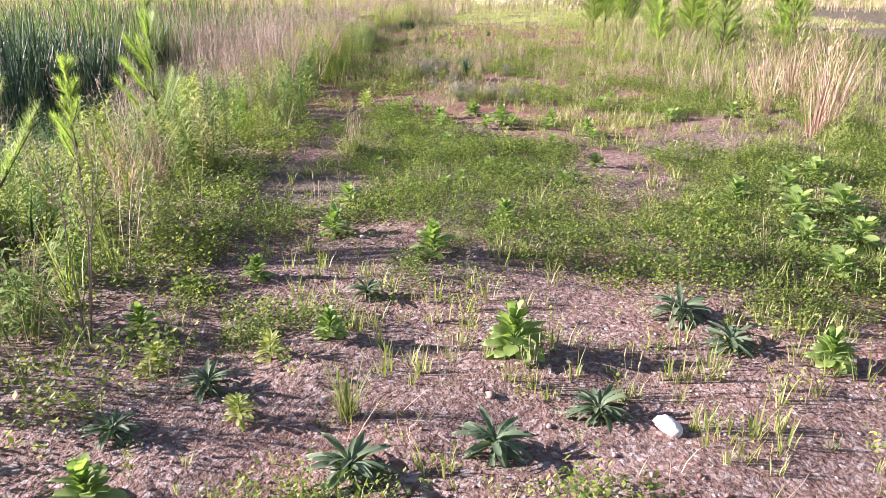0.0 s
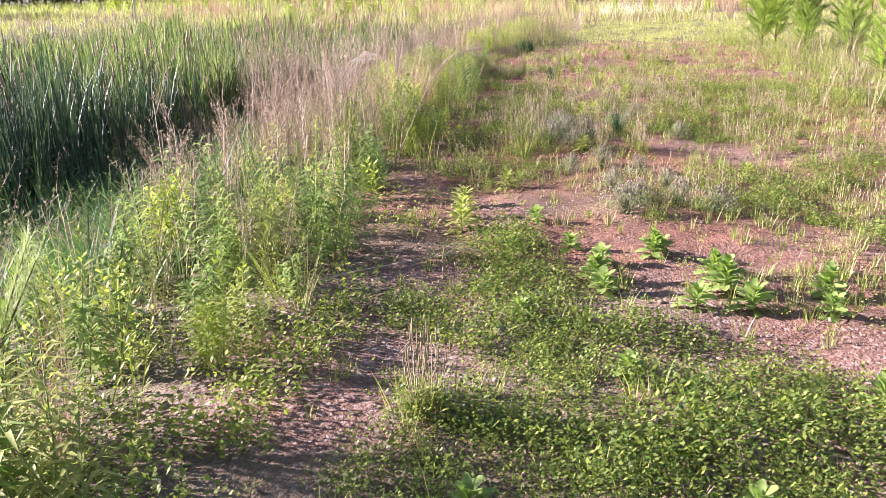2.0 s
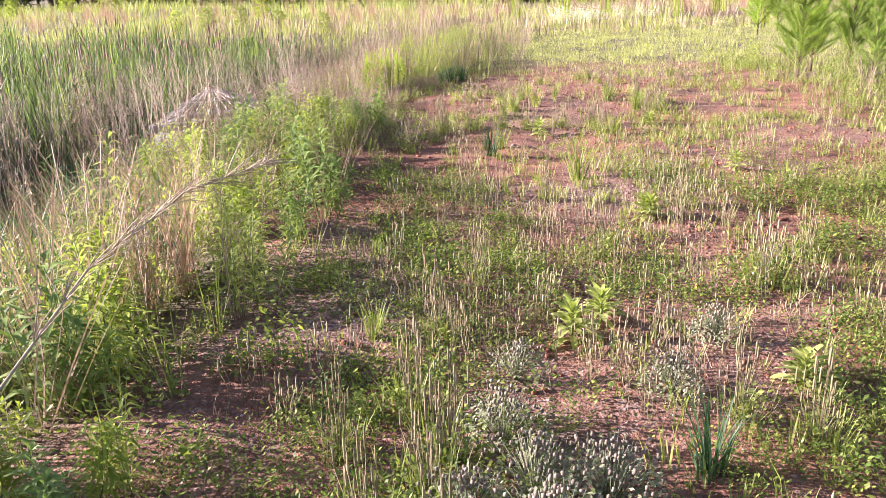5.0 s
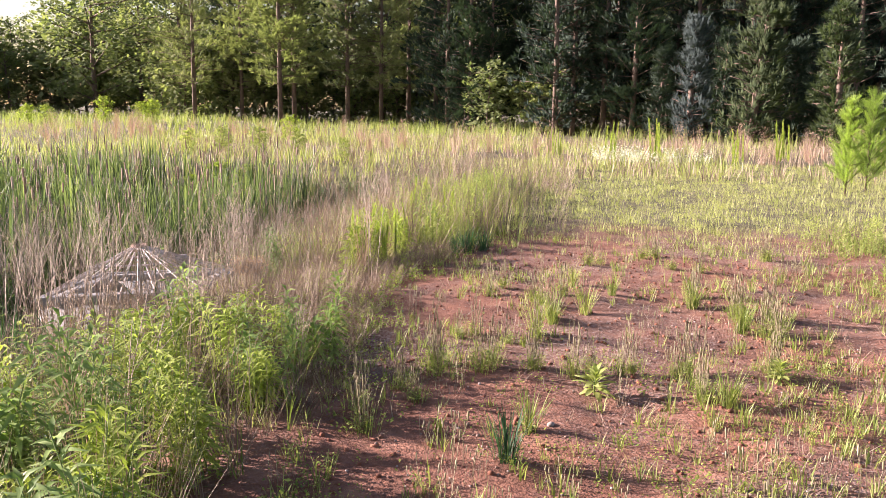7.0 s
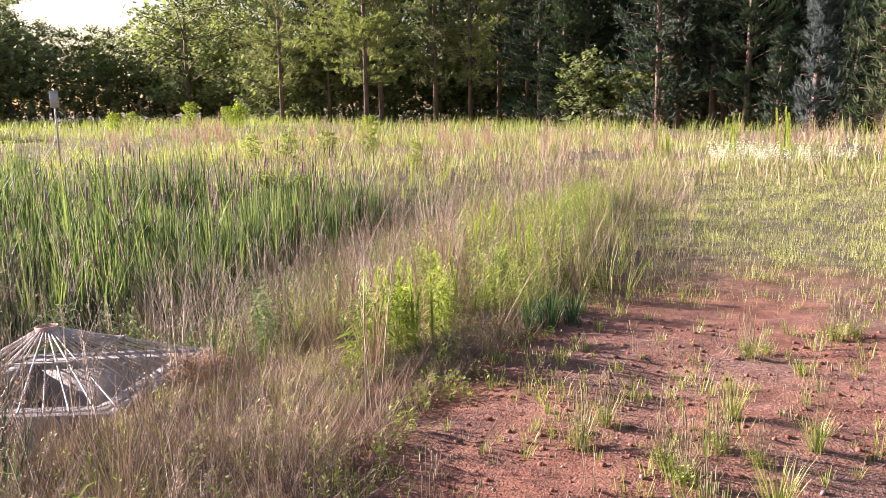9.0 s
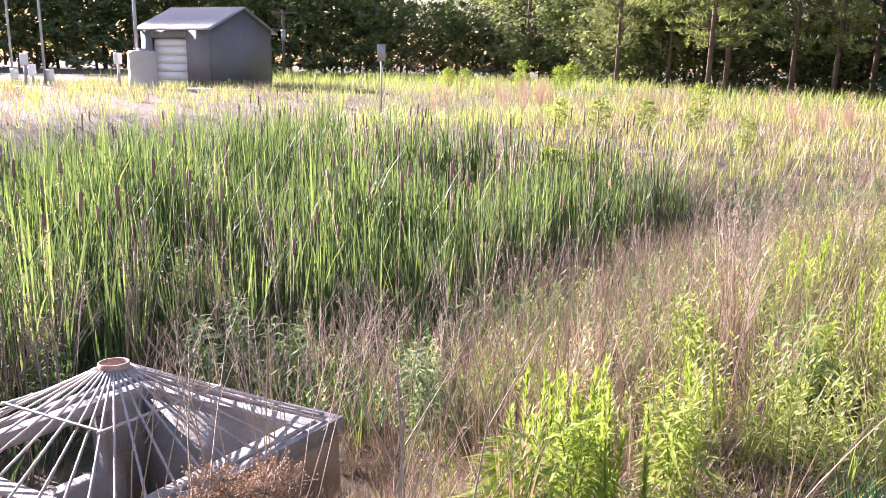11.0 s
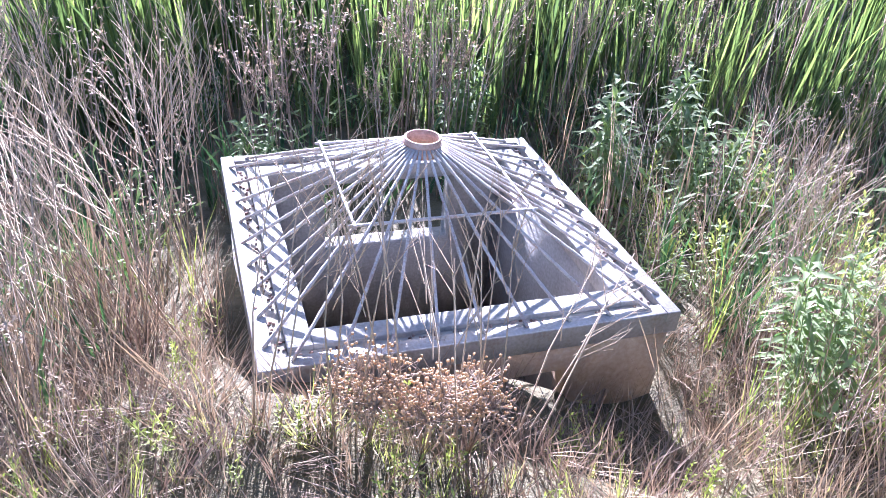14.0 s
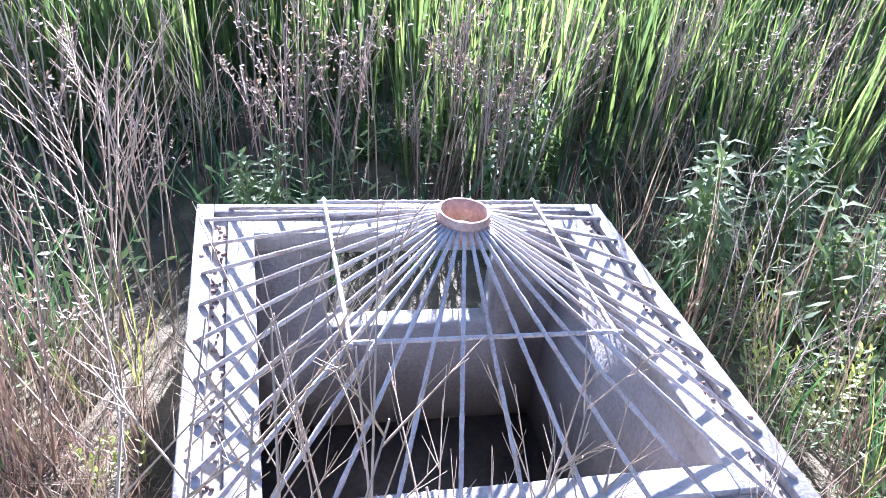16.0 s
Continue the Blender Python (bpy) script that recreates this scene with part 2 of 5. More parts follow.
SIDING = rough_mat("shed_siding", [(0.16, 0.15, 0.155), (0.19, 0.18, 0.185), (0.22, 0.21, 0.215)], 0.7, 0.55, 0, 0.08, 30)
SHEET_ROOF = rough_mat("sheet_roof", [(0.32, 0.31, 0.32), (0.40, 0.39, 0.40), (0.46, 0.45, 0.46)], 0.8, 0.4, 0.4, 0.05, 20)
WHITE = rough_mat("white_paint", [(0.72, 0.72, 0.72), (0.80, 0.80, 0.80), (0.84, 0.84, 0.83)], 0.9, 0.5, 0, 0.04, 30)
TANK = rough_mat("tank_plastic", [(0.48, 0.40, 0.34), (0.58, 0.50, 0.43), (0.64, 0.57, 0.50)], 1.2, 0.5, 0, 0.05, 20)
GALV = rough_mat("pole_grey", [(0.30, 0.30, 0.31), (0.42, 0.42, 0.43), (0.50, 0.50, 0.51)], 3, 0.5, 0.4, 0.05, 30)
GRAVEL = rough_mat("drive_gravel", [(0.22, 0.19, 0.15), (0.32, 0.29, 0.24), (0.42, 0.39, 0.33)], 2, 0.95, 0, 0.6, 25)
QUARTZ = rough_mat("white_stone", [(0.60, 0.58, 0.56), (0.74, 0.72, 0.70), (0.82, 0.81, 0.80)], 12, 0.7, 0, 0.3, 60)

# ---- mesh tools ----
rng = np.random.default_rng(7)


class Geo:
    """Collects points and triangles of one part."""

    def __init__(self):
        self.v, self.f = [], []

    def poly(self, pts, faces):
        o = len(self.v)
        self.v += [tuple(p) for p in pts]
        for f in faces:
            for i in range(1, len(f) - 1):
                self.f.append((o + f[0], o + f[i], o + f[i + 1]))

    def blade(self, base, az, length, width, lean=0.3, droop=0.6, segs=3):
        """A tapered ribbon that rises from base, leaning towards az and drooping at its tip."""
        d, s = Vector((math.cos(az), math.sin(az), 0)), Vector((-math.sin(az), math.cos(az), 0))
        p, a, pts = Vector(base), lean, []
        for i in range(segs):
            w = width * (1 - 0.55 * (i / segs) ** 2) * 0.5
            pts += [p - s * w, p + s * w]
            p = p + (d * math.sin(a) + Vector((0, 0, math.cos(a)))) * (length / segs)
            a += droop / segs
        pts.append(p)
        k = len(pts) - 1
        self.poly(pts, [(2 * i, 2 * i + 1, 2 * i + 3, 2 * i + 2) for i in range(segs - 1)] + [(k - 2, k - 1, k)])

    def leaf(self, base, way, length, width, fold=0.25, bend=0.25, side=None):
        """A folded, bent leaf along way."""
        w = Vector(way).normalized()
        s = w.cross(Vector((0, 0, 1))) if side is None else Vector(side)
        s = s.normalized() if s.length > 1e-4 else Vector((1, 0, 0))
        u = s.cross(w).normalized()
        b = Vector(base)
        h = width / 2
        m = b + w * length * 0.48 + u * length * 0.05
        t = b + w * length * 0.97 - u * length * bend
        self.poly([b, m - s * h + u * h * fold, m, m + s * h + u * h * fold, t], [(0, 2, 1), (0, 3, 2), (1, 2, 4), (2, 3, 4)])

    def petal(self, base, way, length, width, tip=0.0):
        """A small two-triangle leaf."""
        w = Vector(way).normalized()
        s = w.cross(Vector((0.3, 0.2, 1))).normalized() * (width / 2)
        b = Vector(base)
        m = b + w * length * 0.55
        self.poly([b, m - s, b + w * length + Vector((0, 0, tip)), m + s], [(0, 1, 2, 3)])

    def tube(self, pts, radii, sides=4, caps=True):
        o, rings = None, []
        pts = [Vector(p) for p in pts]
        for i, p in enumerate(pts):
            t = (pts[min(i + 1, len(pts) - 1)] - pts[max(i - 1, 0)]).normalized()
            a = t.cross(Vector((0.31, 0.95, 0.07)))
            a = a.normalized() if a.length > 1e-3 else Vector((1, 0, 0))
            b = t.cross(a)
            rings += [p + (a * math.cos(6.28318 * k / sides) + b * math.sin(6.28318 * k / sides)) * radii[i] for k in range(sides)]
        faces = [(i * sides + k, i * sides + (k + 1) % sides, (i + 1) * sides + (k + 1) % sides, (i + 1) * sides + k)
                 for i in range(len(pts) - 1) for k in range(sides)]
        n = len(pts) - 1
        if caps:
            faces += [tuple(range(sides))[::-1], tuple(n * sides + k for k in range(sides))]
        self.poly(rings, faces)

    def ellipsoid(self, c, r, n=6, m=4, wob=0.0):
        pts = [(c[0], c[1], c[2] - r[2])]
        for j in range(1, m):
            z = -math.cos(math.pi * j / m)
            q = math.sin(math.pi * j / m)
            for i in range(n):
                k = 1 + wob * (random.random() - 0.5)
                pts.append((c[0] + r[0] * q * k * math.cos(6.28318 * i / n), c[1] + r[1] * q * k * math.sin(6.28318 * i / n), c[2] + r[2] * z * k))
        pts.append((c[0], c[1], c[2] + r[2]))
        e = len(pts) - 1
        f = [(0, 1 + (i + 1) % n, 1 + i) for i in range(n)]
        for j in range(m - 2):
            f += [(1 + j * n + i, 1 + j * n + (i + 1) % n, 1 + (j + 1) * n + (i + 1) % n, 1 + (j + 1) * n + i) for i in range(n)]
        f += [(e, e - n + i, e - n + (i + 1) % n) for i in range(n)]
        self.poly(pts, f)

    def box(self, lo, hi):
        (a, b, c), (d, e, g) = lo, hi
        self.poly([(a, b, c), (d, b, c), (d, e, c), (a, e, c), (a, b, g), (d, b, g), (d, e, g), (a, e, g)],
                  [(3, 2, 1, 0), (4, 5, 6, 7), (0, 1, 5, 4), (1, 2, 6, 5), (2, 3, 7, 6), (3, 0, 4, 7)])

    def arrays(self):
        return np.array(self.v, dtype=np.float32), np.array(self.f, dtype=np.int32)


def mesh_of(name, v, f, mat):
    me = bpy.data.meshes.new(name)
    me.vertices.add(len(v))
    me.vertices.foreach_set("co", np.ascontiguousarray(v, dtype=np.float32).ravel())
    me.loops.add(3 * len(f))
    me.loops.foreach_set("vertex_index", np.ascontiguousarray(f, dtype=np.int32).ravel())
    me.polygons.add(len(f))
    me.polygons.foreach_set("loop_start", np.arange(0, 3 * len(f), 3, dtype=np.int32))
    me.update(calc_edges=True)
    me.validate()
    me.materials.append(mat)
    return me


def part(name, geo, mat, parent, label="", bevel=0.0, kind=""):
    v, f = geo.arrays()
    ob = new(name, mesh_of(name, v, f, mat))
    ob.parent = parent
    tagged(ob, label, kind=kind)
    if bevel:
        b = ob.modifiers.new("bevel", "BEVEL")
        b.width, b.segments = bevel, 2
    return ob


def stuff(name, protos, places, mat, label, category):
    """One object of many small copies: places are rows of x, y, z, scale, turn, lean, way of the lean."""
    places = np.asarray(places, dtype=np.float64).reshape(-1, 7)
    pick = rng.integers(0, len(protos), len(places))
    vs, fs, o = [], [], 0
    for i, pr in enumerate(protos):
        v, f = pr.arrays()
        q = places[pick == i]
        if not len(q):
            continue
        s, c = np.sin(q[:, 4]), np.cos(q[:, 4])
        x = (v[None, :, 0] * c[:, None] - v[None, :, 1] * s[:, None]) * q[:, 3:4]
        y = (v[None, :, 0] * s[:, None] + v[None, :, 1] * c[:, None]) * q[:, 3:4]
        z = v[None, :, 2] * q[:, 3:4]
        x = x + z * (q[:, 5] * np.cos(q[:, 6]))[:, None]
        y = y + z * (q[:, 5] * np.sin(q[:, 6]))[:, None]
        w = np.stack([x + q[:, 0:1], y + q[:, 1:2], z + q[:, 2:3]], -1).reshape(-1, 3)
        ff = (f[None] + (np.arange(len(q)) * len(v))[:, None, None]).reshape(-1, 3) + o
        vs.append(w)
        fs.append(ff)
        o += len(w)
    ob = new(name, mesh_of(name, np.concatenate(vs), np.concatenate(fs), mat))
    return tagged(ob, label, category, kind="stuff")


def vnoise(x, y, s=1.0, seed=0):
    """Smooth value noise from 0 to 1 on arrays."""
    x, y = np.asarray(x, dtype=np.float64) * s + seed * 17.3, np.asarray(y, dtype=np.float64) * s + seed * 9.1
    i, j = np.floor(x), np.floor(y)
    u, w = x - i, y - j
    u, w = u * u * (3 - 2 * u), w * w * (3 - 2 * w)

    def h(a, b):
        k = np.sin(a * 127.1 + b * 311.7 + seed * 74.7) * 43758.5453
        return k - np.floor(k)
    return (h(i, j) * (1 - u) + h(i + 1, j) * u) * (1 - w) + (h(i, j + 1) * (1 - u) + h(i + 1, j + 1) * u) * w


def smooth(a, b, x):
    k = np.clip((np.asarray(x, dtype=np.float64) - a) / (b - a), 0, 1)
    return k * k * (3 - 2 * k)


# ---- ground ----
BOX_C, BOX_L = Vector((-3.760, 19.140, -0.189)), 1.43
BOX_X, BOX_Y = Vector((0.9885, 0.1425, 0.0510)).normalized(), Vector((-0.1443, 0.9880, -0.0552)).normalized()
BOX_N = BOX_X.cross(BOX_Y).normalized()


def edge(y):
    """Where the bare pad ends and the pond's slope begins."""
    return -1.28 + 0.22 * smooth(8, 14, y) + 0.15 * np.sin(np.asarray(y) * 0.9) * 0.6 + 0.35 * smooth(18.5, 21, y) - 0.26 * smooth(13.5, 15.5, y) * (1 - smooth(18, 20, y)) + 0.9 * smooth(22, 30, y) - 3 * smooth(30, 40, y)


def in_box(x, y, half):
    dx, dy = x - BOX_C.x, y - BOX_C.y
    a, b = dx * BOX_X.x + dy * BOX_X.y, dx * BOX_Y.x + dy * BOX_Y.y
    return (np.abs(a) < half) & (np.abs(b) < half)


def height(x, y):
    x, y = np.asarray(x, dtype=np.float64), np.asarray(y, dtype=np.float64)
    d = edge(y) - x
    basin = smooth(0.0, 4.6, d) * (1 - smooth(12.5, 19, d)) * (1 - smooth(26, 33, y)) * (0.35 + 0.65 * smooth(-14, -4, y))
    z = -0.98 * basin
    z = z + 0.26 * smooth(14, 22, d)
    near = 1 - smooth(20, 60, np.hypot(x, y - 12))
    z = z + near * (0.05 * (vnoise(x, y, 0.8, 3) - 0.5) + 0.045 * (vnoise(x, y, 2.6, 4) - 0.5) + 0.022 * (vnoise(x, y, 8, 5) - 0.5))
    z = z - 0.16 * np.exp(-((x + 2.95) ** 2 / 0.2 + (y - 19.75) ** 2 / 0.12)) + 0.12 * np.exp(-((x + 2.9) ** 2 / 0.25 + (y - 18.55) ** 2 / 0.4))      # washed out at the notch
    return np.where(in_box(x, y, BOX_L / 2 - 0.09), -1.3, z)


def pad_bare(x, y):
    """The patch of clean gravel beside the weeds."""
    return ((x + 0.85) / 0.42) ** 2 + ((y - 4.8) / 0.5) ** 2 < 0.7 + 0.6 * vnoise(x, y, 5, 31)


def grid_lines(spans):
    return np.unique(np.round(np.concatenate([np.arange(a, b, s) for a, b, s in spans]), 4))


def build_ground():
    gx = grid_lines([(-900, -100, 80), (-100, -30, 5), (-30, -6, 0.8), (-6, -4.7, 0.2), (-4.7, -2.8, 0.05), (-2.8, 3.2, 0.08), (3.2, 8, 0.3), (8, 30, 1.5), (30, 100, 8), (100, 901, 80)])
    gy = grid_lines([(-900, -60, 60), (-60, -6, 3), (-6, 0.5, 0.5), (0.5, 18.1, 0.08), (18.1, 20.2, 0.05), (20.2, 23, 0.12), (23, 40, 0.6), (40, 120, 4), (120, 901, 60)])
    X, Y = np.meshgrid(gx, gy, indexing="ij")
    Z = height(X, Y)
    n, m = X.shape
    v = np.stack([X, Y, Z], -1).reshape(-1, 3)
    i = np.arange(n * m).reshape(n, m)
    a, b, c, d = i[:-1, :-1].ravel(), i[1:, :-1].ravel(), i[1:, 1:].ravel(), i[:-1, 1:].ravel()
    f = np.concatenate([np.stack([a, b, c], -1), np.stack([a, c, d], -1)])
    me = mesh_of("ground", v, f, SOIL)
    me.polygons.foreach_set("use_smooth", np.ones(len(f), dtype=bool))
    t = smooth(0.1, 0.8, edge(Y) - X + 0.5 * (vnoise(X, Y, 1.5, 8) - 0.5))
    t = np.maximum(t, smooth(21, 23.5, Y + 2 * (vnoise(X, Y, 0.6, 9) - 0.5)))
    t = np.maximum(t, smooth(3.4, 5.5, X + 1.5 * (vnoise(X, Y, 0.7, 10) - 0.5)))
    t = t * np.where(pad_bare(X, Y), 0.0, 1.0)
    t = np.maximum(t, 0.6 * smooth(0.52, 0.68, vnoise(X, Y, 1.1, 11)) * smooth(3.5, 5, Y) * (1 - smooth(8, 9.5, Y)))
    at = me.attributes.new("turf", "FLOAT", "POINT")
    at.data.foreach_set("value", t.ravel().astype(np.float32))
    at = me.attributes.new("grit", "FLOAT", "POINT")
    at.data.foreach_set("value", (1 - 0.85 * smooth(5.0, 9.5, Y)).ravel().astype(np.float32))
    return tagged(new("ground", me), "red clay ground with gravel, sloping to a pond basin", "ground", kind="structure")


build_ground()

# ---- plants, built once as prototypes ----
R = random.Random(5)


def proto(fn, count, *a):
    out = []
    for _ in range(count):
        g = Geo()
        fn(g, *a)
        out.append(g)
    return out


def p_tuft(g, n, h, w, spread, droop, segs=3):
    for _ in range(n):
        a = R.uniform(0, 6.283)
        r = R.uniform(0, spread)
        g.blade((r * math.cos(a), r * math.sin(a), -0.01), a + R.uniform(-0.8, 0.8), h * R.uniform(0.45, 1.0), w * R.uniform(0.7, 1.2), R.uniform(0.02, 0.4), R.uniform(0.1, droop), segs)


def p_sprig(g, n=9, h=0.07, leaf=0.022, slim=0.75):
    """A low sprig of small leaves in pairs along short stems."""
    for _ in range(n):
        a, t = R.uniform(0, 6.283), R.uniform(0.2, 1.1)
        d = Vector((math.cos(a) * math.sin(t), math.sin(a) * math.sin(t), math.cos(t)))
        k = h * R.uniform(0.5, 1.1)
        if h > 0.3:
            g.tube([(0, 0, -0.01), d * k * 1.02], [0.003, 0.0015], 3)
        for j in range(6 if h > 0.3 else 4):
            p = d * (k * (0.35 + 0.65 * j / (5 if h > 0.3 else 3)))
            e = a + j * 2.4
            g.petal(p, (math.cos(e), math.sin(e), 0.45), leaf * R.uniform(0.7, 1.2), leaf * slim)


def p_cushion(g, n=20, r=0.085, h=0.10, leaf=0.0135):
    """A small cushion of creeping stems: crowded little leaves, taller in the middle."""
    for _ in range(n):
        a, k = R.uniform(0, 6.283), math.sqrt(R.random())
        top = h * (1 - 0.65 * k * k) * R.uniform(0.55, 1.15)
        c = Vector((r * k * math.cos(a), r * k * math.sin(a), 0))
        for j in range(3):
            e = R.uniform(0, 6.283)
            g.petal(c + Vector((0, 0, top * (0.35 + 0.65 * j / 2))), (math.cos(e), math.sin(e), R.uniform(-0.2, 1.1)), leaf * R.uniform(0.75, 1.35), leaf * 0.62)


def p_seedhead(g, n=5, h=0.18, fat=0.006):
    """Thin stems with upright fuzzy heads."""
    for _ in range(n):
        a, r = R.uniform(0, 6.283), R.uniform(0, 0.06)
        k = h * R.uniform(0.6, 1.15)
        l = R.uniform(0, 0.15)
        top = Vector((r * math.cos(a) + l * k * math.cos(a), r * math.sin(a) + l * k * math.sin(a), k))
        g.tube([(r * math.cos(a), r * math.sin(a), -0.01), top * 0.7, top], [0.0012, 0.001, 0.001], 3)
        q = top + Vector((0, 0, k * 0.14))
        g.ellipsoid(q, (fat, fat, k * 0.15), 5, 3, 0.4)


def p_leafstem(g, stems=3, h=0.6, leaves=24, ll=0.085, lw=0.017):
    """A clump of leafy stems: narrow leaves all the way up."""
    for _ in range(stems):
        a, t = R.uniform(0, 6.283), R.uniform(0.03, 0.3)
        d = Vector((math.cos(a) * math.sin(t), math.sin(a) * math.sin(t), math.cos(t)))
        k = h * R.uniform(0.5, 1.05)
        o = Vector((R.uniform(-0.08, 0.08), R.uniform(-0.08, 0.08), -0.01))
        g.tube([o, o + d * k], [0.0035, 0.0015], 3, False)
        for j in range(leaves):
            f = 0.12 + 0.88 * j / leaves
            e = j * 2.4 + R.uniform(-0.3, 0.3)
            g.petal(o + d * k * f, (math.cos(e), math.sin(e), 0.25 + 0.9 * f * f), ll * (1.15 - 0.55 * f) * R.uniform(0.75, 1.15), lw)


def p_pebble(g):
    g.ellipsoid((0, 0, 0.15), (R.uniform(0.6, 1), R.uniform(0.5, 1), R.uniform(0.35, 0.6)), 5, 3, 0.5)


def p_clover(g, n=40, h=0.22):
    """Fine grey-green stems that end in soft oval heads."""
    for _ in range(n):
        a, t = R.uniform(0, 6.283), abs(R.gauss(0, 0.5))
        d = Vector((math.cos(a) * math.sin(t), math.sin(a) * math.sin(t), math.cos(t)))
        g.tube([(0, 0, -0.01), d * h * 0.5, d * h * R.uniform(0.75, 1.1)], [0.0015, 0.001, 0.001], 3)


def clover_heads(g, n=40, h=0.22):
    for _ in range(n):
        a, t = R.uniform(0, 6.283), abs(R.gauss(0, 0.55))
        p = Vector((math.cos(a) * math.sin(t), math.sin(a) * math.sin(t), math.cos(t))) * h * R.uniform(0.7, 1.1)
        g.ellipsoid(p, (0.0055, 0.0055, 0.0075), 5, 3, 0.5)


def p_reed(g, n=6, h=1.65):
    for _ in range(n):
        a, r = R.uniform(0, 6.283), R.uniform(0, 0.07)
        g.blade((r * math.cos(a), r * math.sin(a), -0.03), a, h * R.uniform(0.7, 1.08), R.uniform(0.018, 0.031), R.uniform(0.0, 0.10), R.choice((0.05, 0.15, 0.3, 0.8)) * R.uniform(0.5, 1.2), 4)


def p_reedspike(g, h=1.38):
    k = h * R.uniform(0.8, 1.05)
    l = R.uniform(-0.05, 0.05)
    g.tube([(0, 0, -0.03), (l * 0.5, 0, k * 0.6), (l, 0, k)], [0.006, 0.005, 0.004], 3)
    g.tube([(l, 0, k - 0.02), (l, 0, k), (l, 0, k + 0.14), (l, 0, k + 0.16)], [0.004, 0.014, 0.014, 0.003], 6)


def branchy(g, p, d, length, radius, depth, spread=0.5):
    """A dry stem that forks upward."""
    q = p + d * length * 0.55 + Vector((R.uniform(-1, 1), R.uniform(-1, 1), 0)) * length * 0.03
    e = p + d * length
    g.tube([p, q, e] if depth > 1 else [p, e], [radius, radius * 0.75, radius * 0.45] if depth > 1 else [radius, radius * 0.4], 3, depth > 1)
    if depth:
        for _ in range(R.randint(3, 5) if depth > 1 else R.randint(2, 4)):
            k = R.uniform(0.45, 1.0)
            b = p + d * length * k
            a = R.uniform(0, 6.283)
            w = (d + Vector((math.cos(a), math.sin(a), R.uniform(0, 0.4))) * spread).normalized()
            branchy(g, b, w, length * R.uniform(0.18, 0.36), radius * 0.5, depth - 1, spread)


def p_stalk(g, h=1.0, stems=2):
    for _ in range(stems):
        a = R.uniform(0, 6.283)
        branchy(g, Vector((0.04 * math.cos(a), 0.04 * math.sin(a), -0.02)), Vector((R.uniform(-0.12, 0.12), R.uniform(-0.12, 0.12), 1)).normalized(),
                h * R.uniform(0.7, 1.0), 0.0042, 2, 0.55)


def spiral_leaves(g, h, n, ll, lw, top=None, lift=0.5, start=0.12):
    for i in range(n):
        k = start + (1 - start) * i / n
        a = i * 2.4 + R.uniform(-0.3, 0.3)
        size = ll * (0.55 + 0.75 * math.sin(math.pi * min(1, k * 0.85 + 0.1))) * R.uniform(0.8, 1.15)
        up = lift * (0.3 + 1.1 * k)
        g.leaf((0, 0, h * k), (math.cos(a), math.sin(a), up), size, lw * R.uniform(0.8, 1.2), 0.3, R.uniform(0.2, 0.6))


# ---- things: plants ----
def thing(name, label, category, group=""):
    ob = new(name)
    ob.empty_display_size = 0.1
    return tagged(ob, label, category, group)


def ground_z(x, y):
    return float(height(x, y))


def put(ob, x, y, s=1.0, turn=None, sink=0.0, lean=0.0):
    """A copy of the prototype ob, standing on the ground."""
    t = R.uniform(0, 360) if turn is None else turn
    m = pose(x, y, ground_z(x, y) - sink, R.uniform(-lean, lean), R.uniform(-lean, lean), t) @ Matrix.Scale(s, 4)
    c = copy_thing(ob, m)
    c.matrix_basis = m
    return c


def retire(protos):
    """The first ones are only patterns: put them away once the copies stand."""
    for ob in protos:
        for o in (*ob.children_recursive, ob):
            bpy.data.objects.remove(o)


def leaf_mesh(name, length, width, mat, fold=0.3, bend=0.35):
    g = Geo()
    b = [(0, 0.08), (0.2, 0.35), (0.45, 0.8), (0.68, 1.0), (0.87, 0.75), (1.0, 0.0)]
    pts, faces = [], []
    for i, (k, w) in enumerate(b):
        z = 0.06 * math.sin(k * 3.1) - bend * k * k
        h = w * width / 2
        pts += [(length * k, -h, length * z + h * fold), (length * k, 0, length * z), (length * k, h, length * z + h * fold)]
    for i in range(len(b) - 1):
        o = 3 * i
        faces += [(o, o + 1, o + 4, o + 3), (o + 1, o + 2, o + 5, o + 4)]
    g.poly(pts, faces)
    v, f = g.arrays()
    return mesh_of(name, v, f, mat)


def make_broadleaf(mat, label, leaves=13, length=0.11, width=0.055, h=0.10, tilt=35):
    """A low weed: a short stem with rings of broad leaves, each a part."""
    ob = thing("broadleaf_weed", label, "weed", "broad-leaved weeds on the pad")
    g = Geo()
    g.tube([(0, 0, -0.02), (0.004, 0.003, h * 0.5), (0, 0, h)], [0.005, 0.004, 0.003], 5)
    part("stem", g, STEM_GREEN, ob)
    me = [leaf_mesh("leaf", length, width, mat), leaf_mesh("leaf", length * 0.85, width * 1.1, mat, 0.15, 0.5)]
    for i in range(leaves):
        k = i / leaves
        l = new("leaf", me[i % 2])
        l.parent = ob
        l.matrix_basis = pose(0, 0, h * (0.1 + 0.9 * k), R.uniform(-25, 25), -tilt * (0.25 + 1.35 * k) + R.uniform(-12, 12), i * 137.5) @ Matrix.Scale((1.0 - 0.3 * k) * R.uniform(0.7, 1.15), 4)
    return ob


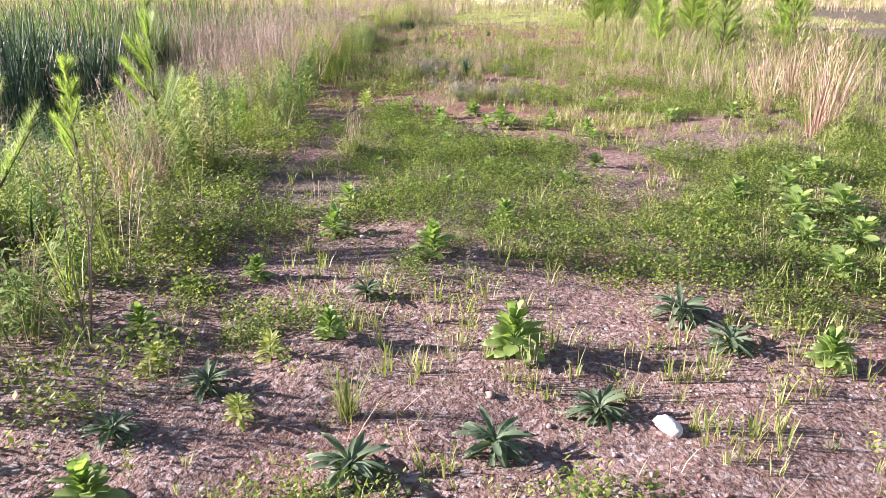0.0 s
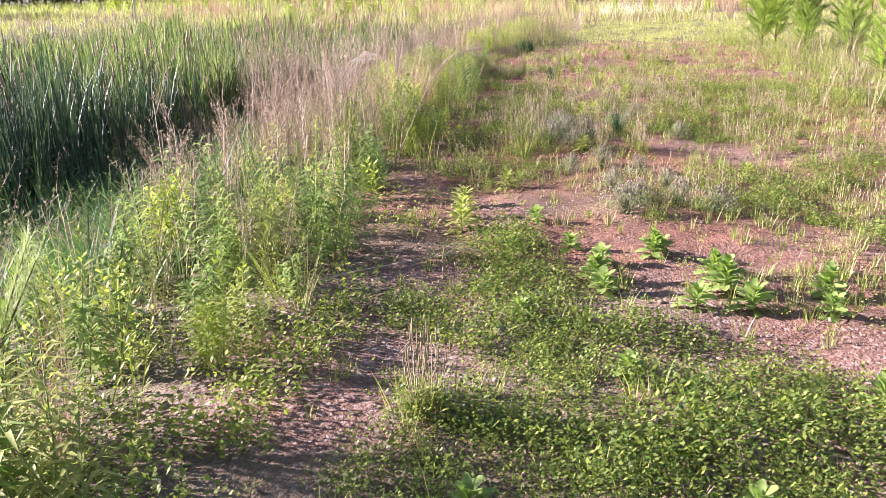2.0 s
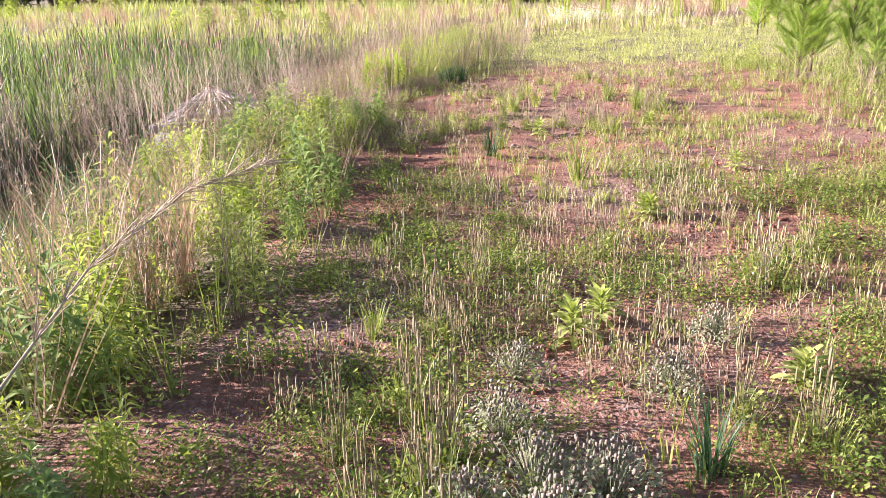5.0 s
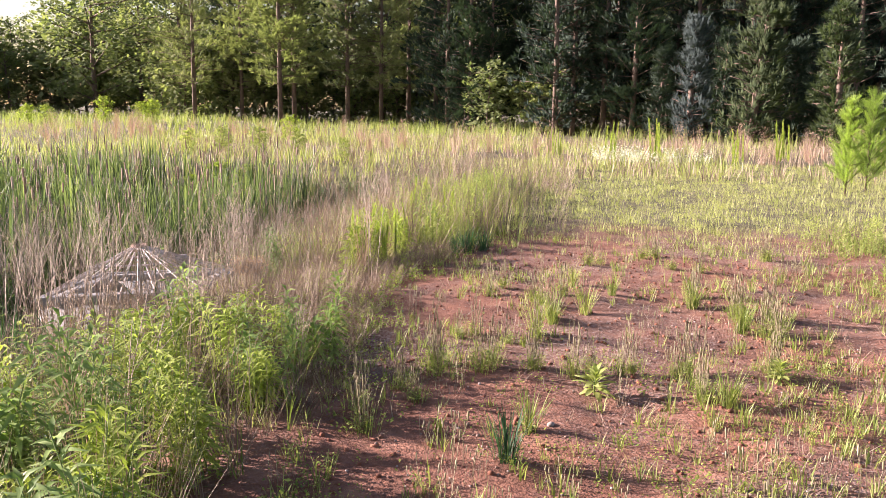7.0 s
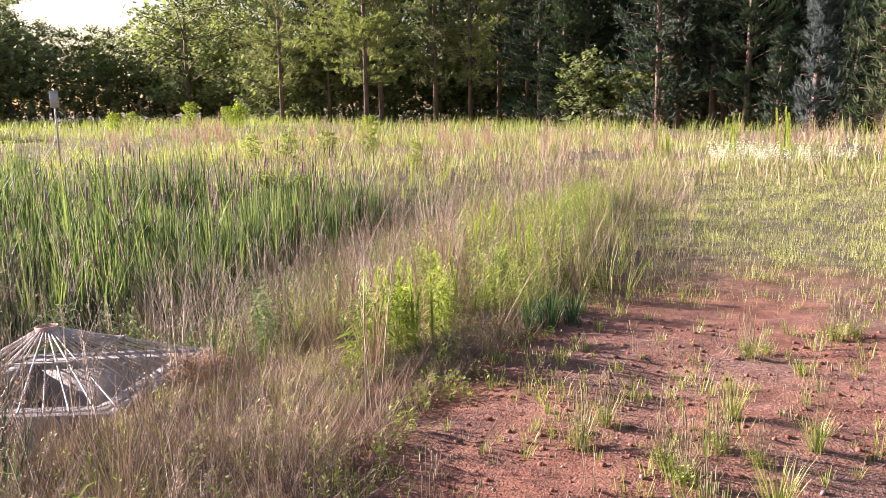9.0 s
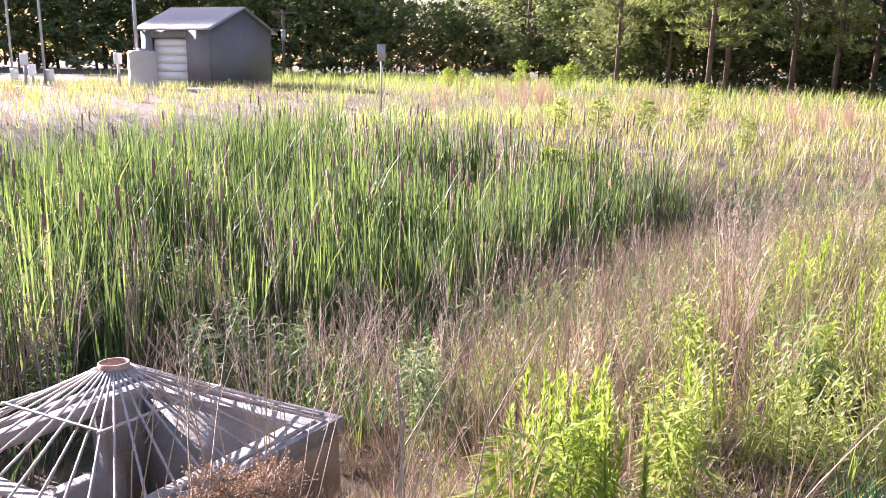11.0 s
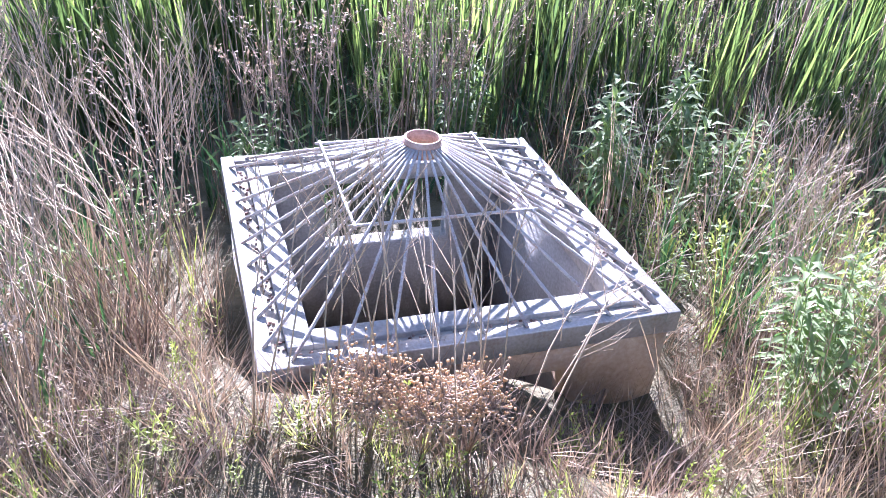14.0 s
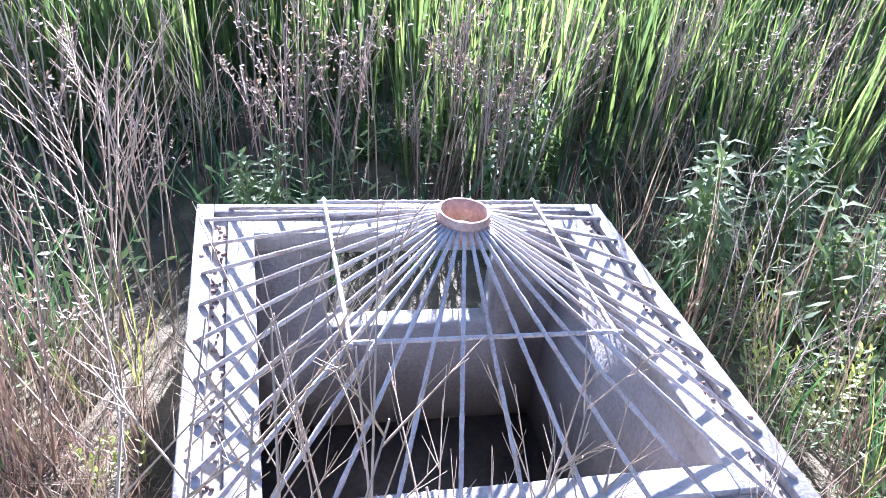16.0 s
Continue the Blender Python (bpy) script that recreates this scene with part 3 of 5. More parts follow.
def make_rosette(label):
    """A flat dark rosette of jagged leaves."""
    ob = thing("thistle_rosette", label, "weed", "dark rosettes on the pad")
    me = [leaf_mesh("leaf", 0.105, 0.021, LEAF_SILVER, 0.5, 0.55), leaf_mesh("leaf", 0.085, 0.018, LEAF_SILVER, 0.6, 0.8)]
    g = Geo()
    g.tube([(0, 0, -0.02), (0, 0, 0.02), (0, 0, 0.03)], [0.008, 0.007, 0.003], 5)
    part("crown", g, STEM_GREEN, ob)
    for i in range(42):
        k = i / 42
        l = new("leaf", me[i % 2])
        l.parent = ob
        l.matrix_basis = pose(0, 0, 0.012 + 0.02 * k, R.uniform(-30, 30), -14 - 46 * k + R.uniform(-12, 12), i * 137.5) @ Matrix.Scale(R.uniform(0.7, 1.1), 4)
    return ob


def make_leafy(mat, label, h=0.85, n=70, ll=0.085, lw=0.02, stems=4, group="leafy weeds on the slope"):
    """A tall weed with narrow leaves up each stem."""
    ob = thing("leafy_weed", label, "weed", group)
    for s in range(stems):
        a = s * 2.1 + R.uniform(0, 0.6)
        r = 0.0 if s == 0 else R.uniform(0.05, 0.14)
        hh = h * R.uniform(0.5, 1.0)
        lx, ly = R.uniform(-15, 15), R.uniform(-15, 15)
        m = pose(r * math.cos(a), r * math.sin(a), -0.02, lx, ly, R.uniform(0, 360))
        g = Geo()
        g.tube([(0, 0, 0), (0.01, 0, hh * 0.5), (0, 0.01, hh)], [0.0045, 0.0035, 0.002], 4)
        st = part("stem", g, STEM_GREEN, ob)
        st.matrix_basis = m
        g = Geo()
        spiral_leaves(g, hh, n, ll, lw)
        part("foliage", g, mat, st, kind="stuff")
    return ob


def make_fennel(label, h=0.62):
    """Lime plumes of thread-like leaves."""
    ob = thing("fennel_weed", label, "weed", "feathery weeds by the outlet")
    for s in range(5):
        a = s * 1.35
        r = 0.0 if s == 0 else R.uniform(0.05, 0.13)
        hh = h * R.uniform(0.7, 1.0)
        m = pose(r * math.cos(a), r * math.sin(a), -0.02, R.uniform(-6, 6), R.uniform(-6, 6), 0)
        g = Geo()
        g.tube([(0, 0, 0), (0, 0, hh * 0.5), (0, 0, hh)], [0.005, 0.004, 0.002], 4)
        st = part("stem", g, STEM_GREEN, ob)
        st.matrix_basis = m
        g = Geo()
        for i in range(400):
            k = 0.15 + 0.85 * i / 400
            e = R.uniform(0, 6.283)
            g.blade((0, 0, hh * k), e, 0.06 * (1.1 - 0.5 * k) * R.uniform(0.6, 1.1), 0.0042, R.uniform(0.35, 0.8), -0.5, 2)
        part("plume", g, LEAF_LIME, st, kind="stuff")
    return ob


def make_stalk(label, mat, h=1.0, stems=3, seeds=True):
    ob = thing("dry_stalk", label, "dead weed", "dead stalks on the slope")
    q = Geo()
    for _ in range(stems):
        g = Geo()
        p_stalk(g, h, 1)
        part("stem", g, mat, ob)
        if seeds:
            v, _ = g.arrays()
            for p in v[:: max(1, len(v) // 42)]:
                if p[2] > 0.45 * h:
                    q.petal(p, (R.uniform(-1, 1), R.uniform(-1, 1), R.uniform(-0.2, 1)), 0.02, 0.008)
    if seeds:
        if q.f:
            part("seed_fluff", q, STRAW, ob, kind="stuff")
    return ob


def make_sedge(label, h=0.8):
    ob = thing("broomsedge_tuft", label, "grass tuft", "dry orange grass tufts")
    g = Geo()
    p_tuft(g, 60, h, 0.005, 0.07, 0.35, 4)
    part("tuft", g, SEDGE, ob, kind="stuff")
    g = Geo()
    for _ in range(110):
        a, r, z = R.uniform(0, 6.283), R.uniform(0, 0.10), R.uniform(0.45, 0.98) * h
        g.petal((r * math.cos(a), r * math.sin(a), z), (math.cos(a) * 0.5, math.sin(a) * 0.5, 1), 0.05, 0.007)
    part("seed_plume", g, SEDGE, ob, kind="stuff")
    return ob


def make_clover(label):
    ob = thing("clover_mound", label, "weed", "fuzzy-headed clover mounds")
    g = Geo()
    p_clover(g, 90, 0.17)
    part("stalk_tuft", g, LEAF_PALE, ob, kind="stuff")
    g = Geo()
    clover_heads(g, 90, 0.175)
    part("bloom", g, SEED_PINK, ob, kind="stuff")
    g = Geo()
    for _ in range(3):
        p_cushion(g, 40, 0.14, 0.14, 0.016)
    part("foliage", g, LEAF_PALE, ob, kind="stuff")
    return ob


def make_grass(label, mat, n=45, h=0.3, w=0.006, group="grass tufts on the pad", spread=0.05):
    ob = thing("grass_tuft", label, "grass tuft", group)
    g = Geo()
    p_tuft(g, n, h, w, spread, 0.7, 4)
    part("tuft", g, mat, ob, kind="stuff")
    return ob


def make_seed_tuft(label, h=0.26):
    """A tuft of fine blades with thin seed-topped stems and a few small leaves."""
    ob = thing("seed_grass_tuft", label, "grass tuft", "seed grass tufts on the pad")
    g = Geo()
    p_tuft(g, 46, h * 0.8, 0.0042, 0.10, 0.7, 3)
    part("tuft", g, GRASS, ob, kind="stuff")
    g = Geo()
    for _ in range(4):
        p_seedhead(g, 6, h * R.uniform(0.65, 1.0), 0.0036)
    part("seed_spray", g, SEED, ob, kind="stuff")
    g = Geo()
    for _ in range(3):
        p_sprig(g, 6, 0.12, 0.026)
    part("foliage", g, LEAF_MID, ob, kind="stuff")
    return ob


def needle_spray(g, p, d, n, length, width, spread=0.85):
    for _ in range(n):
        w = (d + Vector((R.uniform(-1, 1), R.uniform(-1, 1), R.uniform(-0.7, 1))) * spread).normalized()
        s = w.cross(Vector((0.2, 0.5, 0.8))).normalized() * width / 2
        b = p + d * R.uniform(-0.3, 0.3) * length
        g.poly([b - s, b + s, b + w * length * R.uniform(0.7, 1.1)], [(0, 1, 2)])


def make_sapling(label, h=1.5, mat=None, arms=3, needles=26, nl=0.15, nw=0.0038):
    ob = thing("pine_sapling", label, "pine sapling", "young pines")
    t, g = Geo(), Geo()
    t.tube([(0, 0, -0.04), (0.02, 0, h * 0.5), (0, 0.02, h)], [0.016, 0.011, 0.004], 6)
    for k in range(10):
        needle_spray(g, Vector((0, 0.02, h * (0.62 + 0.38 * k / 9))), Vector((0, 0, 1)), 34, nl * 0.8, nw, 0.6)
    z = h * (0.25 if arms < 4 else 0.07)
    while z < h:
        for k in range(arms):
            a = R.uniform(0, 6.283)
            ln = (h - z) * (0.36 if arms < 4 else 0.3) * R.uniform(0.6, 1.1) + 0.12
            d = Vector((math.cos(a), math.sin(a), 1.5 if arms < 4 else R.uniform(0.25, 1.7))).normalized()
            b = Vector((0, 0.01, z + (R.uniform(0, 0.16) * h if arms > 3 else 0)))
            t.tube([b, b + d * ln * 0.5, b + d * ln], [0.006, 0.004, 0.002], 4)
            for j in range(max(4, int(ln / 0.05))):
                needle_spray(g, b + d * ln * (0.25 + 0.8 * j / max(4, int(ln / 0.05))), d, needles, nl, nw)
        for j in range(3):
            needle_spray(g, Vector((0, 0.01, z + j * 0.05)), Vector((0, 0, 1)), needles, nl, nw)
        z += h * 0.17
    part("trunk", t, BARK, ob)
    part("foliage", g, mat or NEEDLE_BRIGHT, ob, kind="stuff")
    return ob


def make_pine(label, h=17, bare=0.35, full=1.0, mat=None, blue=False):
    ob = thing("pine_tree", label, "pine tree", "pines at the wood's edge")
    t, g = Geo(), Geo()
    bend = R.uniform(-0.3, 0.3)
    t.tube([(0, 0, -0.3), (bend * 0.4, 0, h * 0.35), (bend, 0.1, h * 0.7), (bend, 0, h)], [0.19, 0.15, 0.09, 0.02], 8)
    z = h * bare
    while z < h * 0.99:
        k = (z / h - bare) / (1 - bare)
        reach = h * 0.19 * full * (1.0 - 0.8 * k) * (0.55 + 0.45 * min(1, k * 5))
        for _ in range(R.randint(4, 6)):
            a = R.uniform(0, 6.283)
            ln = reach * R.uniform(0.5, 1.15)
            d = Vector((math.cos(a), math.sin(a), R.uniform(-0.1, 0.45))).normalized()
            b = Vector((bend * min(1, z / h / 0.7), 0, z))
            e = b + d * ln + Vector((0, 0, 0.08 * ln))
            t.tube([b, e], [0.035, 0.012], 3)
            for j in range(max(4, int(ln / 0.2))):
                q = b.lerp(e, R.uniform(0.3, 1.05)) + Vector((R.gauss(0, 0.2), R.gauss(0, 0.2), R.gauss(0.05, 0.14)))
                w = (d + Vector((R.uniform(-0.7, 0.7), R.uniform(-0.7, 0.7), R.uniform(0.1, 0.8)))).normalized()
                needle_spray(g, q, w, 9, 0.44, 0.085, 0.75)
        z += h * 0.034
    for _ in range(6):
        needle_spray(g, Vector((bend, 0, h * R.uniform(0.95, 1.0))), Vector((0, 0, 1)), 10, 0.4, 0.07)
    part("trunk", t, BARK, ob)
    part("crown", g, mat or NEEDLE, ob)
    return ob


def make_broad_tree(label, h=16, mat=None, name="broadleaf_tree", low=0.18, group="broadleaf trees at the wood's edge", leaf=0.46, count=4200):
    ob = thing(name, label, "tree" if h > 4 else "shrub", group)
    t, g = Geo(), Geo()
    r = h * 0.016
    t.tube([(0, 0, -0.2), (0.1, 0, h * 0.3), (0, 0.1, h * 0.65), (0, 0, h * 0.85)], [r, r * 0.75, r * 0.45, r * 0.15], 7)
    tips = []
    for i in range(26):
        z = h * (low + (0.9 - low) * (i + R.random()) / 26)
        a = i * 2.4
        k = (z / h - low) / (1 - low)
        ln = h * 0.30 * (0.45 + 0.75 * math.sin(math.pi * min(1, 0.2 + k * 0.8))) * R.uniform(0.65, 1.1)
        d = Vector((math.cos(a), math.sin(a), R.uniform(0.15, 0.7))).normalized()
        b = Vector((0.05, 0.05, z))
        t.tube([b, b + d * ln * 0.5, b + d * ln], [r * 0.35, r * 0.22, r * 0.08], 4)
        for f in (0.45, 0.7, 0.9, 1.05):
            tips.append((b + d * ln * f, ln * 0.34))
    for i in range(count):
        c, s = tips[i % len(tips)]
        w = Vector((R.gauss(0, 1), R.gauss(0, 1), R.gauss(0, 0.75)))
        p = c + w * s * 0.42
        g.petal(p, (R.uniform(-1, 1), R.uniform(-1, 1), R.uniform(-0.9, 0.5)), leaf * R.uniform(0.7, 1.3), leaf * 0.75)
    part("trunk", t, BARK, ob)
    part("crown", g, mat or CANOPY, ob)
    return ob


def make_dried_flower(label):
    ob = thing("dried_flower_plant", label, "dead weed", "dried flower clusters by the outlet")
    for i in range(8):
        a, t = i * 0.8, R.uniform(0.1, 0.5)
        d = Vector((math.cos(a) * math.sin(t), math.sin(a) * math.sin(t), math.cos(t)))
        h = R.uniform(0.20, 0.34)
        g, q = Geo(), Geo()
        g.tube([(0, 0, -0.02), d * h * 0.6, d * h], [0.004, 0.003, 0.002], 4)
        for _ in range(46):
            p = d * h + Vector((R.gauss(0, 0.045), R.gauss(0, 0.045), R.gauss(0.0, 0.032)))
            g.tube([d * h * 0.85, p], [0.0012, 0.001], 3, False)
            q.ellipsoid(p, (0.0058, 0.0058, 0.0055), 5, 3, 0.5)
        st = part("stem", g, STEM_DRY, ob)
        part("bloom", q, DRIED_FLOWER, st, kind="stuff")
    return ob

# ---- the concrete outlet with its bar cage ----
BOX_M = Matrix(((BOX_X.x, BOX_Y.x, BOX_N.x, BOX_C.x), (BOX_X.y, BOX_Y.y, BOX_N.y, BOX_C.y), (BOX_X.z, BOX_Y.z, BOX_N.z, BOX_C.z), (0, 0, 0, 1)))


def slab(geo, lo, hi, hole):
    """A wall along y with a rectangular hole (y0, z0, y1, z1) cut through."""
    y0, z0, y1, z1 = hole
    outer = [(lo[1], lo[2]), (hi[1], lo[2]), (hi[1], hi[2]), (lo[1], hi[2])]
    inner = [(y0, z0), (y1, z0), (y1, z1), (y0, z1)]
    pts = [(x, y, z) for x in (lo[0], hi[0]) for y, z in outer + inner]
    f = []
    for k in range(4):
        n = (k + 1) % 4
        f += [(k + 4, n + 4, n, k), (8 + k, 8 + n, 12 + n, 12 + k), (k, n, 8 + n, 8 + k), (12 + k, 12 + n, 4 + n, 4 + k)]
    geo.poly(pts, f)


def build_outlet():
    h, t, d = BOX_L / 2, 0.17, 0.95
    ob = thing("outlet_box", "square concrete pond outlet under a rebar cage", "drain outlet")
    ob.matrix_world = BOX_M
    g = Geo()
    slab(g, (-h + 0.02, -h + t, -d), (-h + t, h - t, -0.06), (-0.29, -0.44, 0.32, -0.075))
    part("wall", g, CONCRETE, ob, "grey concrete wall with a square window")
    # the side towards the path, with a notch whose upper corners are cut off
    g = Geo()
    prof = [(-h + 0.02, -d), (-h + 0.02, -0.06), (h - 0.02, -0.06), (h - 0.02, -d), (h - 0.20, -d), (h - 0.40, -0.19), (-0.40, -0.19), (-0.46, -d)]
    n = len(prof)
    xs = (h - t, h - 0.02)
    pts = [(x, y, z) for x in xs for y, z in prof]
    tri = [(0, 1, 6), (0, 6, 7), (1, 2, 5), (1, 5, 6), (2, 3, 5), (3, 4, 5)]
    g.poly(pts, [f[::-1] for f in tri] + [tuple(i + n for i in f) for f in tri] + [(i, (i + 1) % n, (i + 1) % n + n, i + n) for i in range(n)])
    part("wall", g, CONCRETE_TAN, ob, "tan stained concrete wall with a notch")
    for s in (-1, 1):
        g = Geo()
        g.box((-h + 0.02, min(s * (h - 0.02), s * (h - t)), -d), (h - t, max(s * (h - 0.02), s * (h - t)), -0.06))
        part("wall", g, CONCRETE, ob)
    g = Geo()
    g.box((-h + t, -h + t, -d - 0.05), (h - t, h - t, -d + 0.08))
    part("floor", g, MUD, ob, "dark wet mud floor")
    # rim: outer steel angle, gravelly groove, inner ledge
    for name, a, b, z0, z1, mat in (("steel_angle", h, h - 0.055, -0.075, 0.012, STEEL), ("groove", h - 0.055, h - 0.10, -0.06, -0.012, GRAVEL), ("ledge", h - 0.10, h - t - 0.01, -0.062, 0.004, CONCRETE)):
        for k in range(4):
            g = Geo()
            if k < 2:
                s = 1 if k else -1
                g.box((-a, min(s * a, s * b), z0), (a, max(s * a, s * b), z1))
            else:
                s = 1 if k == 3 else -1
                g.box((min(s * a, s * b), -b, z0), (max(s * a, s * b), b, z1))
            part(name, g, mat, ob, bevel=0.004)
    # bolt holes as dark studs on the angle
    for k in range(3):
        for s in (-1, 1):
            g = Geo()
            y = -0.4 + 0.4 * k
            g.tube([(y, s * (h - 0.028), 0.008), (y, s * (h - 0.028), 0.015)], [0.009, 0.008], 8)
            part("bolt", g, RUST, ob)
    # ring at the top
    top, rr = 0.335, 0.069
    cx, cy = -0.05, -0.012
    g = Geo()
    n = 28
    pts = []
    for r0, z in ((rr, -0.035), (rr, 0.03), (rr - 0.007, 0.03), (rr - 0.007, -0.035)):
        pts += [(cx + r0 * math.cos(6.28318 * i / n), cy + r0 * math.sin(6.28318 * i / n), top + z) for i in range(n)]
    g.poly(pts, [(j * n + i, j * n + (i + 1) % n, ((j + 1) % 4) * n + (i + 1) % n, ((j + 1) % 4) * n + i) for j in range(4) for i in range(n)])
    part("ring", g, RUST, ob, "rusty pipe ring")
    # bars from the rim to the ring
    per = 9
    for side in range(4):
        for i in range(per):
            u = -1 + 2 * (i + 0.5) / per
            e = Vector((u * (h - 0.03), -(h - 0.03), 0.012))
            e = Matrix.Rotation(side * math.pi / 2, 3, "Z") @ e
            k = math.atan2(e.y - cy, e.x - cx)
            s = Vector((cx + (rr + 0.003) * math.cos(k), cy + (rr + 0.003) * math.sin(k), top + 0.004))
            g = Geo()
            ribs = 26
            sag = R.uniform(-0.006, 0.006)
            line = [e.lerp(s, j / ribs) + Vector((0, 0, sag * math.sin(3.14 * j / ribs))) for j in range(ribs + 1)]
            g.tube(line, [0.0068 if j % 2 else 0.0055 for j in range(ribs + 1)], 6)
            part("bar", g, REBAR, ob)
    # square hoop welded over the bars
    q = 0.325
    c = [(cx + q, cy - q), (cx + q, cy + q), (cx - q, cy + q), (cx - q, cy - q)]
    for k in range(4):
        a, b = Vector((*c[k], 0.208)), Vector((*c[(k + 1) % 4], 0.208))
        w = (b - a).normalized() * 0.02
        ribs = 40
        g = Geo()
        g.tube([(a - w).lerp(b + w, j / ribs) for j in range(ribs + 1)], [0.0072 if j % 2 else 0.006 for j in range(ribs + 1)], 6)
        part("hoop_bar", g, REBAR, ob)
    g = Geo()
    for _ in range(240):
        k, u, w = R.randint(0, 3), R.uniform(-h + 0.06, h - 0.06), R.uniform(h - 0.097, h - 0.058)
        p = Matrix.Rotation(k * math.pi / 2, 3, "Z") @ Vector((u, w, -0.010))
        g.ellipsoid(p, (R.uniform(0.004, 0.009), R.uniform(0.004, 0.009), 0.005), 5, 3, 0.5)
    part("gravel", g, PEBBLE, ob, "loose grit in the groove", kind="stuff")
    return ob


build_outlet()

# ---- things far off: shed, tank, poles ----
def build_shed():
    ob = thing("shed", "small grey shed with a white roll-up door and metal roof", "shed")
    w, l, e, rdg = 5.0, 4.45, 2.85, 3.95       # gable width, length, eaves, ridge
    ob.matrix_world = Matrix.Translation(SHED) @ pose(0, 0, 0, 0, 0, SHED_TURN)
    # x along the front (away from the corner), y along the gable
    def wall(pts, mat=SIDING, label=""):
        g = Geo()
        n = len(pts)
        a = Vector(pts[1]) - Vector(pts[0])
        b = Vector(pts[2]) - Vector(pts[0])
        nn = a.cross(b).normalized() * 0.12
        q = [Vector(p) for p in pts] + [Vector(p) + nn for p in pts]
        g.poly(q, [tuple(range(n))[::-1], tuple(range(n, 2 * n))] + [(i, (i + 1) % n, (i + 1) % n + n, i + n) for i in range(n)])
        part("wall", g, mat, ob, label)
    x0, x1 = 1.45, 3.75
    wall([(0, 0, -0.5), (0, 0, e), (0, w / 2, rdg - 0.05), (0, w, e), (0, w, -0.5)])
    wall([(-l, 0, -0.5), (-l, w, -0.5), (-l, w, e), (-l, w / 2, rdg - 0.05), (-l, 0, e)])
    wall([(0, w, -0.5), (0, w, e), (-l, w, e), (-l, w, -0.5)])
    wall([(-x0, 0, -0.5), (-x0, 0, e), (0, 0, e), (0, 0, -0.5)][::-1])
    wall([(-l, 0, -0.5), (-l, 0, e), (-x1, 0, e), (-x1, 0, -0.5)][::-1])
    wall([(-x1, 0, 2.3), (-x1, 0, e), (-x0, 0, e), (-x0, 0, 2.3)][::-1])
    for k in range(6):
        g = Geo()
        g.box((-x1 + 0.02, 0.05, -0.2 + k * 0.415), (-x0 - 0.02, 0.09, -0.2 + k * 0.415 + 0.411))
        part("door_panel", g, WHITE, ob, "white door slat")
    for s in (0, 1):
        g = Geo()
        y0, y1 = (-0.3, w / 2) if s == 0 else (w + 0.3, w / 2)
        slope = (rdg - e) / (w / 2)
        z0 = e - 0.3 * slope + 0.04
        line = [(0.25 - (l + 0.5) * (i + f) / 20, up) for i in range(20) for f, up in ((0, 0.0), (0.72, 0.0), (0.8, 0.035), (0.94, 0.035))] + [(-l - 0.25, 0.0)]
        pts, n = [], len(line)
        for x, up in line:
            pts += [(x, y0, z0 + up), (x, y1, rdg + 0.04 + up), (x, y1, rdg - 0.02), (x, y0, z0 - 0.06)]
        g.poly(pts, [(4 * i + j, 4 * i + 4 + j, 4 * i + 4 + (j + 1) % 4, 4 * i + (j + 1) % 4) for i in range(n - 1) for j in range(4)] + [(0, 1, 2, 3), (4 * n - 1, 4 * n - 2, 4 * n - 3, 4 * n - 4)])
        part("roof", g, SHEET_ROOF, ob, "ribbed grey metal roof")
    return ob


def ray_point(bearing, dist, z=None):
    """A place by its bearing (degrees left of +y) and distance from the bend in the path."""
    a = radians(bearing)
    x, y = -0.60 - dist * math.sin(a), 17.36 + dist * math.cos(a)
    return Vector((x, y, ground_z(x, y) if z is None else z))


SHED = Vector((-34.4, 42.3, ground_z(-34.4, 42.3)))
SHED_TURN = 13.1
build_shed()


def pole(name, label, category, bearing, dist, h, r, extra=None):
    ob = thing(name, label, category)
    ob.matrix_world = Matrix.Translation(ray_point(bearing, dist))
    g = Geo()
    g.tube([(0, 0, -0.3), (0, 0, h * 0.5), (0, 0, h)], [r, r * 0.9, r * 0.75], 8)
    part("post", g, GALV if r < 0.1 else BARK, ob)
    if extra:
        extra(ob, h)
    return ob


def sign_plate(ob, h):
    g = Geo()
    g.box((-0.13, -0.04, h - 0.5), (0.13, -0.02, h + 0.02))
    p = part("plate", g, GALV, ob, "narrow grey marker plate")
    p.matrix_basis = pose(0, 0, 0, 0, 0, 40)


def cross_arms(ob, h):
    for z in (h - 0.3, h - 1.6):
        g = Geo()
        g.box((-0.9, -0.07, z), (0.9, 0.07, z + 0.14))
        a = part("crossarm", g, BARK, ob)
        a.matrix_basis = pose(0, 0, 0, 0, 0, 35)
    g = Geo()
    g.tube([(0.3, -0.25, h - 2.4), (0.3, -0.25, h - 2.35), (0.3, -0.25, h - 1.55), (0.3, -0.25, h - 1.5)], [0.1, 0.18, 0.18, 0.1], 10)
    part("transformer", g, GALV, ob)


pole("marker_post", "thin grey marker post with a narrow plate", "sign post", 41.9, 25.9, 2.1, 0.03, sign_plate)
pole("utility_pole", "wooden utility pole with crossarms before the wood", "utility pole", 48.7, 66.0, 5.3, 0.13, cross_arms)
pole("lamp_pole", "thin pale pole in the grass beside the yard", "pole", 65.7, 42.0, 6.0, 0.06)
pole("lamp_pole", "thin pale pole in the grass beside the yard", "pole", 63.9, 40.0, 6.0, 0.06)
pole("lamp_pole", "grey pole behind the tan tank", "pole", 58.3, 39.2, 6.0, 0.09)


